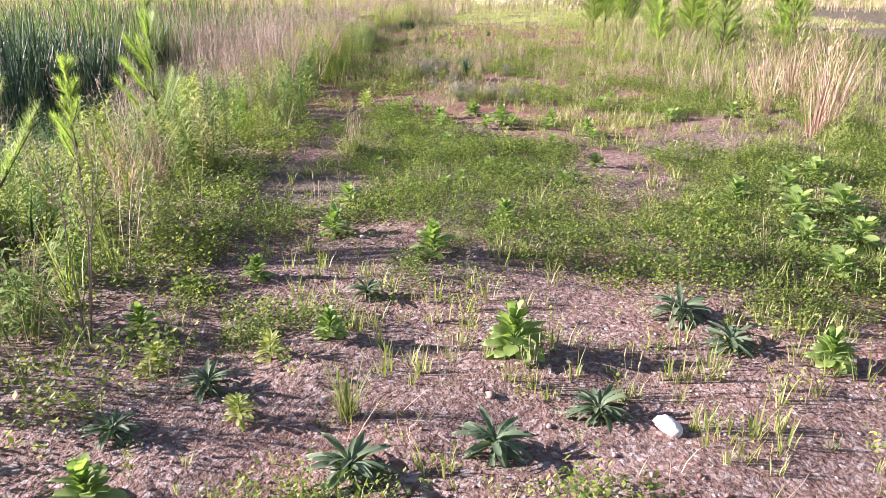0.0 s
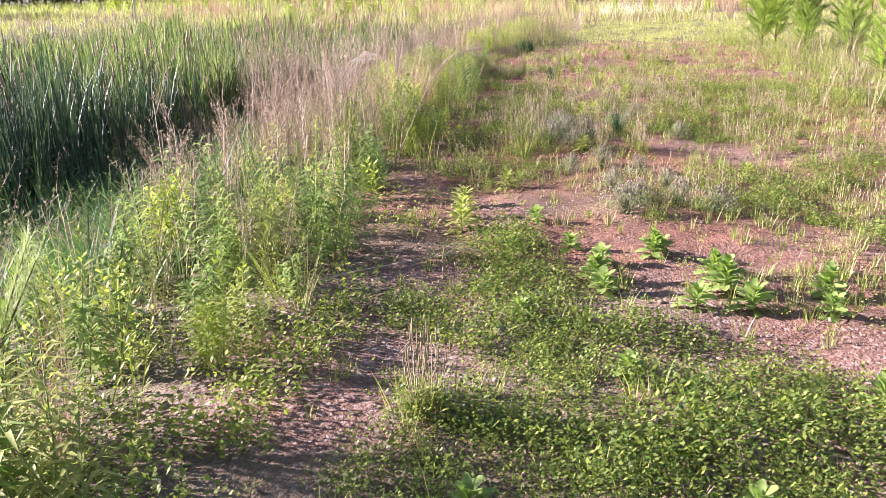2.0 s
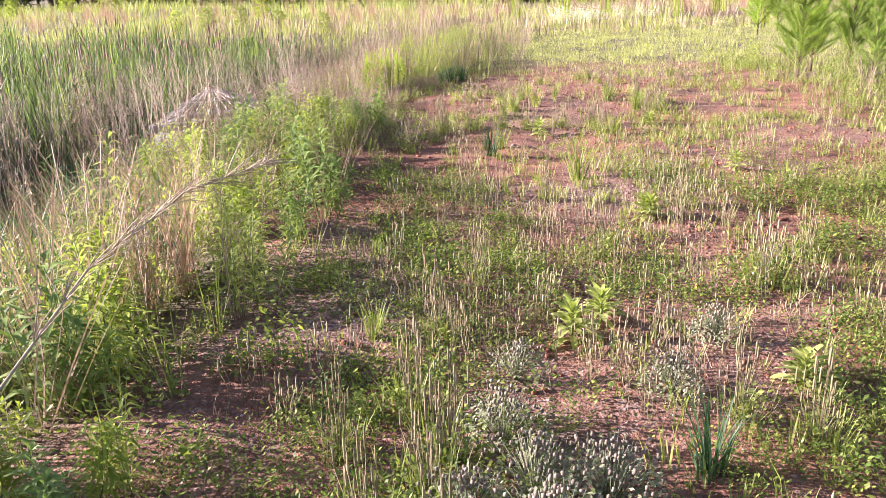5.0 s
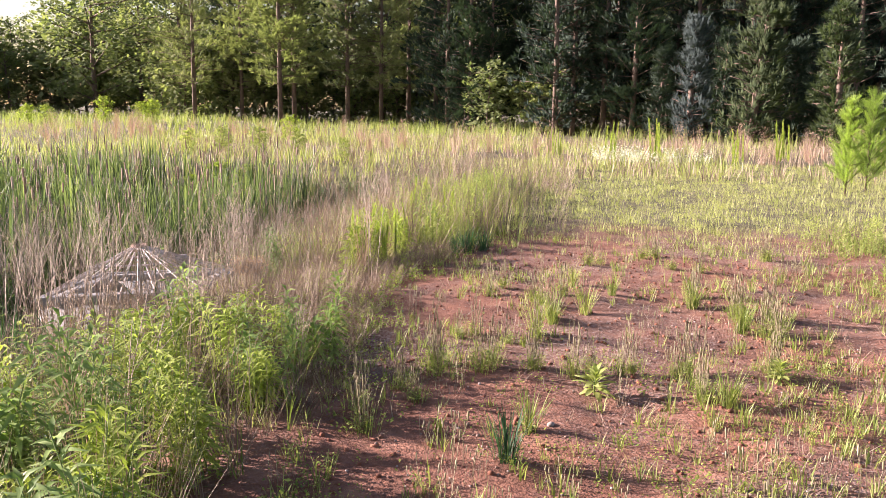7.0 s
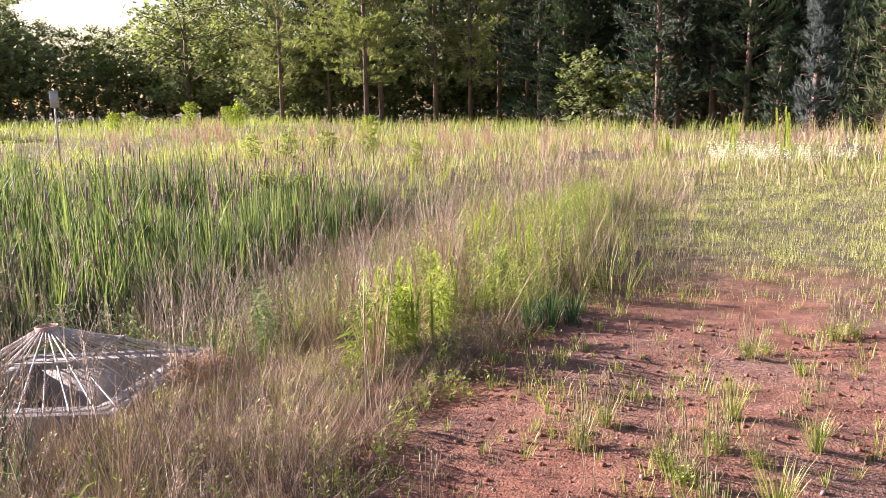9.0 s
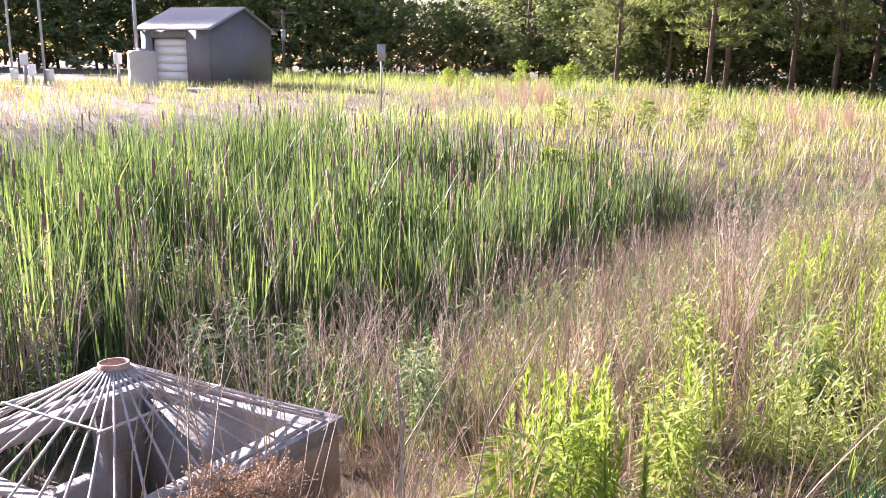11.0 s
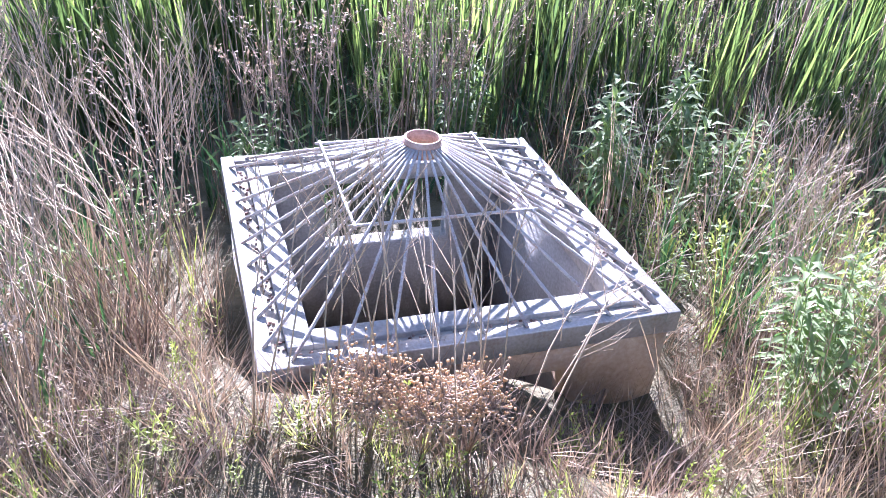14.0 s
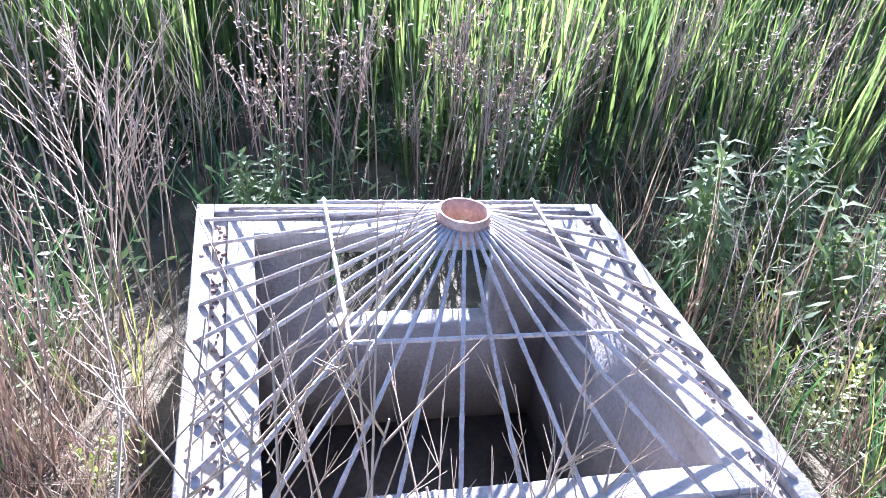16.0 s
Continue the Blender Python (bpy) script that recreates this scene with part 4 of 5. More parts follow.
def build_tank():
    ob = thing("water_tank", "tan plastic water tank beside the shed", "tank")
    ob.matrix_world = Matrix.Translation(ray_point(58.0, 38.0))
    g = Geo()
    zs = [-0.2, 0.0, 0.5, 0.52, 1.0, 1.02, 1.45, 1.58, 1.62]
    rs = [0.6, 0.62, 0.62, 0.60, 0.62, 0.60, 0.62, 0.55, 0.2]
    g.tube([(0, 0, z) for z in zs], rs, 20)
    part("body", g, TANK, ob)
    g = Geo()
    g.tube([(0, 0, 1.6), (0, 0, 1.68), (0, 0, 1.70)], [0.2, 0.2, 0.15], 12)
    part("lid", g, GALV, ob)


build_tank()


def meter(bearing, dist, h):
    ob = thing("meter_box", "small pale utility meter on a post", "meter box", "utility meters in the yard")
    ob.matrix_world = Matrix.Translation(ray_point(bearing, dist))
    g = Geo()
    g.box((-0.05, -0.05, -0.2), (0.05, 0.05, h))
    part("post", g, GALV, ob)
    g = Geo()
    g.box((-0.18, -0.12, h - 0.5), (0.18, 0.1, h))
    part("case", g, WHITE, ob, bevel=0.02)
    return ob


for b_, d_, h_ in ((65.0, 40, 1.35), (64.6, 41, 0.9), (65.6, 41, 0.7), (63.6, 40, 0.7), (59.5, 39.5, 1.5)):
    meter(b_, d_, h_)


def build_drive():
    """The pale gravel drive before the shed, as a strip that follows the ground."""
    g = Geo()
    pts, n = [], 40
    for i in range(n + 1):
        b = 42 + 38 * i / n
        for d in (36.4, 37.6):
            p = ray_point(b, d)
            pts.append((p.x, p.y, p.z + 0.03))
    g.poly(pts, [(2 * i, 2 * i + 1, 2 * i + 3, 2 * i + 2) for i in range(n)])
    v, f = g.arrays()
    tagged(new("road", mesh_of("road", v, f, GRAVEL)), "pale gravel drive in front of the shed", "road", kind="structure")


build_drive()

# ---- the wood ----
def polar(bearing, dist, cx=-0.18, cy=13.0):
    a = radians(bearing)
    return cx - dist * math.sin(a), cy + dist * math.cos(a)


# second pine wears the sunlit needle tone, the others the shaded one
pines = [make_pine("tall dark green pine at the wood's edge", 17, 0.07, 1.15), make_pine("tall pine with a bare lower trunk", 18, 0.17, 1.25, NEEDLE_SUNLIT),
         make_pine("dense dark pine at the wood's edge", 15, 0.04, 1.2), make_pine("slender pine at the wood's edge", 13, 0.03, 1.05)]
leafy = [make_broad_tree("round-crowned dark broadleaf tree", 17, low=0.08), make_broad_tree("broadleaf tree in the far wood", 15, low=0.05)]
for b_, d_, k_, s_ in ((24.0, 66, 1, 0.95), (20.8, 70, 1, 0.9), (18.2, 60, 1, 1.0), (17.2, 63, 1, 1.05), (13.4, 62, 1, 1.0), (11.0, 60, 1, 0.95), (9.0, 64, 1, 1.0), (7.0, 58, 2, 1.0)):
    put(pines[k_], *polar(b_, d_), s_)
for b_, d_, s_ in ((30.2, 84, 1.0), (27.3, 90, 0.95)):
    put(leafy[0], *polar(b_, d_), s_)
for i in range(26):      # the dark stand to the north-east, its shade put into the needle colour
    b_ = 6.0 - 44.0 * i / 25 + R.uniform(-1, 1)
    put(pines[R.choice((0, 2, 2, 3))], *polar(b_, 45 + R.uniform(0, 5) + 8 * (i < 4)), R.uniform(0.85, 1.15))
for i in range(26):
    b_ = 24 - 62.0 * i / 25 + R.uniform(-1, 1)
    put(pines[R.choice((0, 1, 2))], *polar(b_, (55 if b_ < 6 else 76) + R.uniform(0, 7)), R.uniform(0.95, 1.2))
for i in range(30):      # the far wood behind the shed
    b_ = 26 + 62.0 * i / 29 + R.uniform(-0.8, 0.8)
    put(R.choice(leafy), *polar(b_, 104 + R.uniform(-6, 12)), R.uniform(0.85, 1.05) * (0.72 if 32 < b_ < 40 else 1))
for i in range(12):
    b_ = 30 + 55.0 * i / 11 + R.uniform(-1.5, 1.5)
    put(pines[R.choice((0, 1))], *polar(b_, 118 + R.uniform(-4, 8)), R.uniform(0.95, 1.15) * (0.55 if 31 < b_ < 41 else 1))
small = make_pine("young pine before the dark wood", 6.0, 0.06, 1.2)
sunny = make_pine("sunlit yellow-green young pine before the dark wood", 6.6, 0.05, 1.3, NEEDLE_MID)
spruce = make_pine("blue-grey young conifer before the dark wood", 6.0, 0.03, 1.0, NEEDLE_BLUE)
put(sunny, *polar(-15.2, 38), 1.08)
put(sunny, *polar(-20.5, 37), 0.9)
put(spruce, *polar(-11.0, 41), 1.0)
for b_, d_, s_ in ((-13.2, 43, 0.9), (-17.6, 42, 0.8), (-9.0, 44, 0.8), (-19.5, 39, 0.9), (-24, 36, 0.8)):
    put(small, *polar(b_, d_), s_)
under = make_broad_tree("dense green undergrowth bush at the wood's edge", 3.4, CANOPY, "shrub", 0.02, "undergrowth along the wood", 0.2, 1300)
for i in range(52):
    b_ = 26 - 64 * i / 51 + R.uniform(-0.6, 0.6)
    put(under, *polar(b_, (51 if b_ < 5 else 72) + R.uniform(-1, 3)), R.uniform(0.8, 1.5) * (1.9 if b_ > 5 else 1))
for i in range(60):
    b_ = 24 + 66 * i / 59
    put(under, *polar(b_, 98 + R.uniform(-3, 3)), R.uniform(2.2, 3.8) * (0.75 if 32 < b_ < 40 else 1))
for i in range(24):      # depth behind the dark stand
    b_ = 22 - 62.0 * i / 23 + R.uniform(-1, 1)
    put(leafy[1], *polar(b_, (62 if b_ < 6 else 84) + R.uniform(0, 6)), R.uniform(0.9, 1.15))
retire(pines + leafy + [small, sunny, spruce])

# bright shrubs in the field and by the pond
lime = make_broad_tree("bright yellow-green shrub in the rough grass", 1.5, LEAF_LIME, "shrub", 0.02, "bright shrubs in the field", 0.10, 1300)
green = make_broad_tree("dense green shrub at the pond's end", 1.5, LEAF_MID, "shrub", 0.02, "green shrubs at the pond's end", 0.085, 1500)
for b_, d_, s_ in ((30.0, 56, 1.2), (27.6, 58, 1.0), (26.8, 58, 1.1), (17.8, 33, 0.8), (34.5, 50, 0.8), (33.4, 51, 0.8)):
    put(lime, *polar(b_, d_), s_)
for x_, y_, s_ in ((-9.6, 35.6, 0.6), (-8.6, 36.0, 0.6), (-10.5, 35.2, 0.55), (-7.4, 36.2, 0.5), (-5.2, 33.0, 0.45)):
    put(green, x_, y_, s_)
yellow = make_broad_tree("yellow-green willow shrub among the reeds", 1.6, LEAF_LIME, "shrub", 0.05, "willow shrubs in the reeds", 0.085, 2000)
for x_, y_, s_ in ((-6.9, 28.6, 0.62), (-6.3, 28.9, 0.55), (-7.3, 28.3, 0.5), (-10.4, 22.0, 0.6)):
    put(yellow, x_, y_, s_)
retire([under, lime, green, yellow])

# ---- single plants that stand out ----
bright = make_broadleaf(LEAF_LIGHT, "bright green broad-leaved weed on bare clay", 40, 0.105, 0.044, 0.08, 60)
pale = make_broadleaf(LEAF_LIGHT, "pale green broad-leaved weed", 24, 0.105, 0.044, 0.06, 50)
deep = make_broadleaf(LEAF_MID, "mid-green leafy weed on the pad", 40, 0.10, 0.026, 0.09, 46)
ros = make_rosette("dark grey-green flat rosette on bare clay")
for x_, y_, s_ in ((-0.94, 1.72, 1.0), (0.22, 2.55, 1.35), (-0.07, 3.59, 1.15), (-0.59, 3.97, 1.1), (-0.86, 3.33, 0.85), (-1.17, 2.76, 0.8), (-0.45, 2.69, 0.8), (0.31, 4.10, 1.1),
                   (0.53, 7.34, 1.0), (1.29, 2.44, 1.0), (1.67, 4.42, 1.1), (-0.04, 7.27, 1.1), (0.28, 7.61, 1.0), (0.53, 7.11, 1.25), (0.98, 7.13, 1.1), (1.21, 6.60, 1.0)):
    put(bright, x_, y_, s_)
for x_, y_, s_ in ((-0.38, 6.76, 0.9), (0.31, 5.55, 0.9), (-0.48, 5.49, 1.0), (-0.57, 4.51, 1.1), (-1.71, 4.38, 1.0), (0.91, 6.85, 1.0), (1.20, 6.31, 0.9), (-0.34, 8.23, 0.9), (0.37, 6.91, 1.1),
                   (0.60, 6.91, 1.2), (0.0, 7.47, 1.0), (-0.01, 7.12, 1.1), (0.32, 7.65, 0.9), (2.78, 7.57, 1.3), (1.77, 3.72, 1.5), (2.03, 3.71, 1.6), (1.9, 4.12, 1.6), (2.2, 4.22, 1.6), (2.1, 4.72, 1.5), (1.7, 3.23, 1.3), (2.4, 5.00, 1.5), (1.75, 4.57, 1.2), (-0.45, 7.76, 0.8), (-0.15, 7.71, 0.9), (0.75, 4.91, 0.9), (1.05, 5.35, 0.9), (0.1, 5.00, 0.8)):
    put(pale, x_, y_, s_)
for x_, y_, s_ in ((-0.64, 2.55, 0.8), (-1.02, 2.48, 0.9), (-0.66, 2.16, 0.7), (-0.78, 8.10, 1.35), (-0.56, 9.06, 1.1), (-0.81, 8.58, 1.2), (-0.79, 8.31, 1.25),
                   (0.02, 10.25, 1.0), (0.64, 13.61, 1.0), (0.67, 13.56, 1.1), (0.07, 11.93, 1.3), (0.2, 12.10, 1.2), (0.79, 11.54, 1.1), (1.47, 14.67, 1.1), (1.11, 9.25, 1.0), (0.19, 16.25, 1.2), (1.23, 16.59, 1.0)):
    put(deep, x_, y_, s_)
for x_, y_, s_ in ((-0.29, 1.87, 1.15), (0.11, 1.98, 1.1), (0.45, 2.18, 1.05), (0.89, 2.83, 1.2), (-0.35, 3.10, 0.8), (-0.8, 2.33, 0.9), (-1.0, 2.04, 0.8), (1.0, 2.58, 1.0)):
    put(ros, x_, y_, s_)
for i in range(11):      # loose clumps over the creeping weeds
    x_, y_ = R.uniform(-0.5, 2.3), R.uniform(4.6, 9.0)
    put(pale, x_, y_, R.uniform(0.6, 1.15), lean=8)
retire([bright, pale, deep, ros])

clo = make_clover("pale fuzzy-headed clover mound on red clay")
for x_, y_, s_ in ((0.20, 8.31, 1.1), (0.15, 9.76, 1.0), (0.57, 8.61, 1.0), (0.3, 8.56, 0.9), (0.18, 9.01, 0.9), (0.55, 9.11, 0.8), (-0.1, 9.60, 0.8), (0.4, 9.50, 0.8), (0.75, 8.41, 0.9), (0.35, 11.50, 0.8), (0.6, 11.90, 0.8), (-0.15, 11.60, 0.8), (0.9, 10.90, 0.8)):
    put(clo, x_, y_, s_)
seedy = make_seed_tuft("thin yellow-green tuft with pale seed heads on clay")
for x_, y_ in ((-0.11, 18.19), (-0.05, 17.71), (0.24, 18.39), (-0.18, 17.09), (-0.18, 16.63), (0.13, 16.47), (0.44, 16.65), (1.29, 17.96), (1.11, 18.38), (0.78, 16.70), (1.55, 17.95), (1.50, 17.43), (0.71, 16.14), (-0.89, 15.80), (-0.67, 16.63), (-0.76, 16.06), (1.21, 16.76), (-0.41, 16.46), (-0.57, 17.31), (-0.39, 18.44), (1.02, 20.2), (0.49, 19.88), (1.28, 19.57), (2.25, 20.39)):
    for _ in range(2):
        put(seedy, x_ + R.gauss(0, 0.06), y_ + R.gauss(0, 0.08), R.uniform(0.55, 1.0))
for x_, y_, s_ in ((-0.56, 10.22, 1.0), (-0.54, 10.72, 1.0), (-0.33, 10.48, 1.1), (-0.42, 10.30, 1.0), (-0.48, 11.36, 1.0), (-0.68, 11.12, 0.9), (0.0, 10.34, 0.9), (0.52, 11.34, 0.9), (0.15, 10.16, 0.8), (0.5, 10.20, 0.9), (0.46, 10.35, 0.8), (0.94, 12.45, 1.1),
                   (-0.7, 5.95, 1.0), (-0.66, 6.01, 0.9), (0.7, 11.20, 0.9), (1.2, 11.80, 1.0), (-0.45, 12.00, 0.8), (0.3, 12.99, 0.9), (1.3, 12.89, 0.9), (-0.3, 12.59, 0.8), (0.9, 13.78, 0.9), (0.1, 13.98, 0.8), (1.6, 11.20, 1.0), (1.9, 12.49, 1.0), (-0.4, 10.90, 1.0), (-0.36, 11.10, 1.0)):
    put(seedy, x_, y_, s_)
retire([seedy])
for x_, y_, s_ in ((-0.09, 10.68, 1.15), (-0.25, 10.55, 1.0), (0.07, 10.91, 1.1), (-0.12, 10.95, 1.0), (-0.3, 10.80, 1.0), (-0.05, 10.40, 0.9), (-0.2, 11.20, 1.0)):
    put(clo, x_, y_, s_)
tg = make_grass("upright pale green grass tuft on red clay", GRASS, 60, 0.30, 0.0048)
tl = make_grass("dark green arching grass tuft", LEAF_DARK, 60, 0.36, 0.008, spread=0.07)
for x_, y_, s_ in ((-0.47, 10.02, 1.0), (-0.11, 17.30, 1.1), (0.0, 17.6, 1.0), (0.25, 17.93, 1.0), (1.08, 18.26, 1.0), (1.53, 17.60, 0.9), (1.29, 17.67, 1.0), (1.34, 17.75, 0.9), (0.36, 14.53, 1.3), (-0.33, 2.19, 0.8), (-0.15, 15.73, 0.9), (0.85, 16.14, 0.9), (-0.70, 11.97, 0.7), (0.2, 18.8, 0.9), (0.5, 18.5, 0.8)):
    put(tg, x_, y_, s_)
for x_, y_, s_ in ((-0.80, 20.2, 0.95), (-0.65, 20.3, 0.8), (-0.92, 20.1, 0.7), (0.36, 11.05, 0.75), (-0.25, 15.37, 0.8)):
    put(tl, x_, y_, s_)
retire([clo, tg, tl])

# leafy weeds, stalks and tufts of the slope
gold = [make_leafy(LEAF_MID, "tall green weed with narrow leaves", 0.9, 42, 0.115, 0.022, 5), make_leafy(LEAF_LIGHT, "pale green leafy weed in clumps", 0.75, 38, 0.12, 0.028, 5)]
grey = make_leafy(LEAF_GREY, "grey-green leafy weed beside the outlet", 0.85, 44, 0.12, 0.028, 5)
limew = make_leafy(LEAF_LIME, "lime green leafy weed lit from behind", 0.74, 44, 0.14, 0.021, 5)
fen = make_fennel("lime green feathery weed lit from behind")


def clear(x, y, r=0.5):
    """Whether a spot keeps off the walked line and the outlet."""
    if -0.35 - r < x < 0.3 + r and y < 15.5:
        return False
    for ax, ay, bx, by in ((-0.25, 13, -0.47, 16.86), (-0.47, 16.86, -1.23, 18.74), (-1.23, 18.74, -2.2, 18.9)):
        k = max(0, min(1, ((x - ax) * (bx - ax) + (y - ay) * (by - ay)) / ((bx - ax) ** 2 + (by - ay) ** 2)))
        if math.hypot(x - ax - k * (bx - ax), y - ay - k * (by - ay)) < r:
            return False
    return not bool(in_box(x, y, BOX_L / 2 + 0.08))


for x_, y_, s_ in ((-2.53, 5.66, 1.0), (-2.0, 5.26, 0.55), (-2.4, 5.35, 0.7), (-2.48, 7.83, 0.9), (-2.54, 8.51, 0.9), (-2.1, 7.61, 0.7), (-1.9, 9.90, 0.7), (-1.7, 10.80, 0.75), (-1.6, 11.70, 0.8), (-1.49, 12.87, 0.75),
                   (-1.22, 13.70, 0.7), (-1.9, 12.19, 0.85), (-2.1, 12.69, 0.9), (-1.75, 13.48, 0.8), (-2.0, 14.18, 0.8), (-1.5, 14.38, 0.7), (-2.2, 11.00, 0.9), (-2.4, 11.80, 0.9)):
    put(limew if 9.3 < y_ < 12.6 else R.choice((gold[0], gold[1], limew)), x_, y_, s_ * 1.1, lean=5)
for x_, y_, s_ in ((-2.1, 16.5, 0.9), (-1.75, 16.2, 0.85), (-2.4, 16.2, 0.9), (-1.45, 16.35, 0.7), (-2.3, 16.9, 0.8), (-1.95, 16.85, 0.75), (-1.6, 16.6, 0.65), (-2.33, 15.52, 0.9), (-1.75, 15.40, 0.85), (-2.0, 15.81, 0.9), (-2.32, 17.0, 0.8), (-2.5, 16.5, 0.85), (-1.6, 16.03, 0.7), (-2.7, 15.67, 0.9), (-2.1, 14.88, 1.0), (-1.7, 14.68, 0.9), (-1.5, 15.08, 0.75), (-1.9, 15.08, 0.9), (-2.5, 14.88, 1.0), (-2.2, 16.4, 0.9), (-1.45, 15.74, 0.6), (-2.9, 15.08, 1.0)):
    put(R.choice((limew, limew, gold[1])), x_, y_, s_, lean=6)
for x_, y_, s_ in ((-2.88, 20.28, 0.8), (-3.1, 20.55, 0.6), (-4.85, 20.35, 1.1), (-5.15, 20.85, 1.1), (-4.55, 20.75, 1.0), (-5.55, 19.65, 1.0), (-4.95, 18.45, 0.8)):
    put(grey, x_, y_, s_, lean=4)
for x_, y_, s_ in ((-1.82, 19.30, 0.9), (-1.62, 19.52, 0.85), (-1.45, 19.9, 0.8), (-1.30, 21.35, 0.8), (-1.85, 21.25, 0.9), (-1.35, 10.5, 0.5), (-1.5, 10.8, 0.6), (-1.28, 10.95, 0.5), (-1.62, 10.5, 0.6), (-1.45, 10.25, 0.5)):
    put(limew, x_, y_, s_, lean=4)
for x_, y_, s_ in ((-1.78, 19.50, 1.0), (-1.70, 19.66, 1.0), (-1.58, 19.60, 0.95), (-1.86, 19.72, 0.95), (-1.50, 20.35, 0.9), (-1.70, 22.55, 1.2), (-1.15, 21.85, 1.0)):
    put(fen, x_, y_, s_, lean=3)
for x_, y_, s_ in ((-1.6, 1.74, 0.6), (-1.75, 2.23, 0.7), (-1.6, 2.73, 0.6), (-1.9, 2.93, 0.75), (-1.65, 3.33, 0.6), (-1.8, 3.93, 0.7), (-2.1, 2.53, 0.8), (-2.2, 3.43, 0.85), (-1.55, 6.25, 0.55), (-1.75, 6.71, 0.6), (-1.9, 7.21, 0.7), (-1.7, 8.01, 0.6), (-1.65, 8.81, 0.6), (-1.8, 9.40, 0.7), (-2.1, 8.91, 0.8)):
    put(R.choice((gold[0], gold[1], gold[1], limew)), x_, y_, s_, lean=7)
for x_, y_, s_ in ((2.2, 36.0, 2.0), (3.6, 37.0, 2.2), (5.5, 35.0, 1.8), (7.0, 36.0, 2.2), (8.5, 33.0, 2.0), (9.6, 31.0, 2.2), (6.4, 29.5, 1.7), (0.6, 37.0, 1.6)):
    put(fen, x_, y_, s_, lean=2)
for _ in range(125):
    y_ = R.uniform(1.5, 27)
    x_ = float(edge(y_)) - R.uniform(0.05, 1.54)
    if clear(x_, y_, 0.75) and not (-5.0 < x_ and 16.9 < y_ < 20.9):
        put(R.choice(gold), x_, y_, R.uniform(0.3, 0.8), lean=5)
for _ in range(22):
    y_ = R.uniform(21.4, 30)
    x_ = float(edge(y_)) - R.uniform(0.0, 2.83)
    if clear(x_, y_, 0.8):
        put(R.choice((gold[0], gold[1], limew)), x_, y_, R.uniform(0.5, 0.85), lean=5)
retire(gold + [grey, limew, fen])

dead = [make_stalk("branching dead weed stalks, grey-brown", STEM_DRY, 1.05, 3), make_stalk("branching dead weed stalks, pale tan", STEM_PALE, 0.95, 3),
        make_stalk("thin dead stems with dry husks", STEM_DRY, 0.85, 3), make_stalk("bare pale dead stems", STEM_PALE, 1.15, 3, False)]
for _ in range(100):
    y_ = R.uniform(2, 24)
    x_ = float(edge(y_)) - abs(R.gauss(0.8, 0.9)) - 0.1
    if clear(x_, y_, 0.7) and not (x_ > -2.8 and 19.2 < y_ < 23):
        put(R.choice(dead[:3]), x_, y_, R.uniform(0.55, 1.0), lean=9)
for _ in range(46):       # a thick stand beyond the pad's edge
    y_ = R.gauss(10.6, 1.0)
    put(R.choice((dead[0], dead[2], dead[0], dead[1])), float(edge(y_)) - R.uniform(0.8, 1.84), y_, R.uniform(0.75, 1.15), lean=8)
for _ in range(22):       # standing in the gully
    x_, y_ = R.uniform(-7, -2.3), R.uniform(21.2, 27)
    put(R.choice(dead), x_, y_, R.uniform(0.7, 1.15), lean=9)
for _ in range(62):      # thick round the outlet and towards the reeds
    x_, y_ = R.uniform(-6.8, -2.0), R.uniform(15.6, 24.0)
    if clear(x_, y_, 0.75) and not (x_ > -3.0 and 17.9 < y_ < 20.1):
        put(R.choice(dead), x_, y_, R.uniform(0.5, 0.9), lean=9)
for x_, y_, s_ in ((-2.70, 18.77, 0.85), (-2.68, 19.07, 0.82), (-2.74, 18.57, 0.85), (-2.74, 19.30, 0.8), (-2.72, 18.92, 0.88), (-2.73, 19.16, 0.78), (-2.55, 18.22, 0.5), (-2.65, 18.02, 0.75), (-2.85, 17.92, 0.8), (-3.10, 18.07, 0.8), (-3.40, 18.12, 0.85), (-3.80, 18.07, 0.9), (-2.45, 17.77, 0.8)):
    put(dead[3] if 18.5 < y_ < 19.4 else R.choice(dead), x_, y_, s_, lean=8)
put(dead[3], -1.44, 18.40, 1.0, lean=2)
for _ in range(40):       # tall dead stems between the outlet and the reeds
    x_, y_ = R.uniform(-6.4, -5.1), R.uniform(16.8, 22.2)
    put(R.choice((dead[3], dead[0], dead[2])), x_, y_, R.uniform(1.1, 1.5), lean=6)
for _ in range(24):       # tall pale stems beside the outlet
    x_, y_ = R.uniform(-4.6, -2.45), R.uniform(17.2, 18.2)
    if clear(x_, y_, 0.6):
        put(dead[3], x_, y_, R.uniform(0.85, 1.2), lean=8)
for _ in range(26):       # tall branching stalks at the gully's head
    x_, y_ = R.uniform(-3.6, -0.9), R.uniform(21.6, 25.5)
    put(R.choice(dead[:3]), x_, y_, R.uniform(0.8, 1.2), lean=7)
for _ in range(12):
    x_, y_ = R.uniform(-4.2, -2.9), R.uniform(20.15, 20.9)
    put(R.choice((dead[1], dead[3])), x_, y_, R.uniform(0.7, 1.0), lean=12)
sed = make_sedge("dry orange broomsedge tuft")
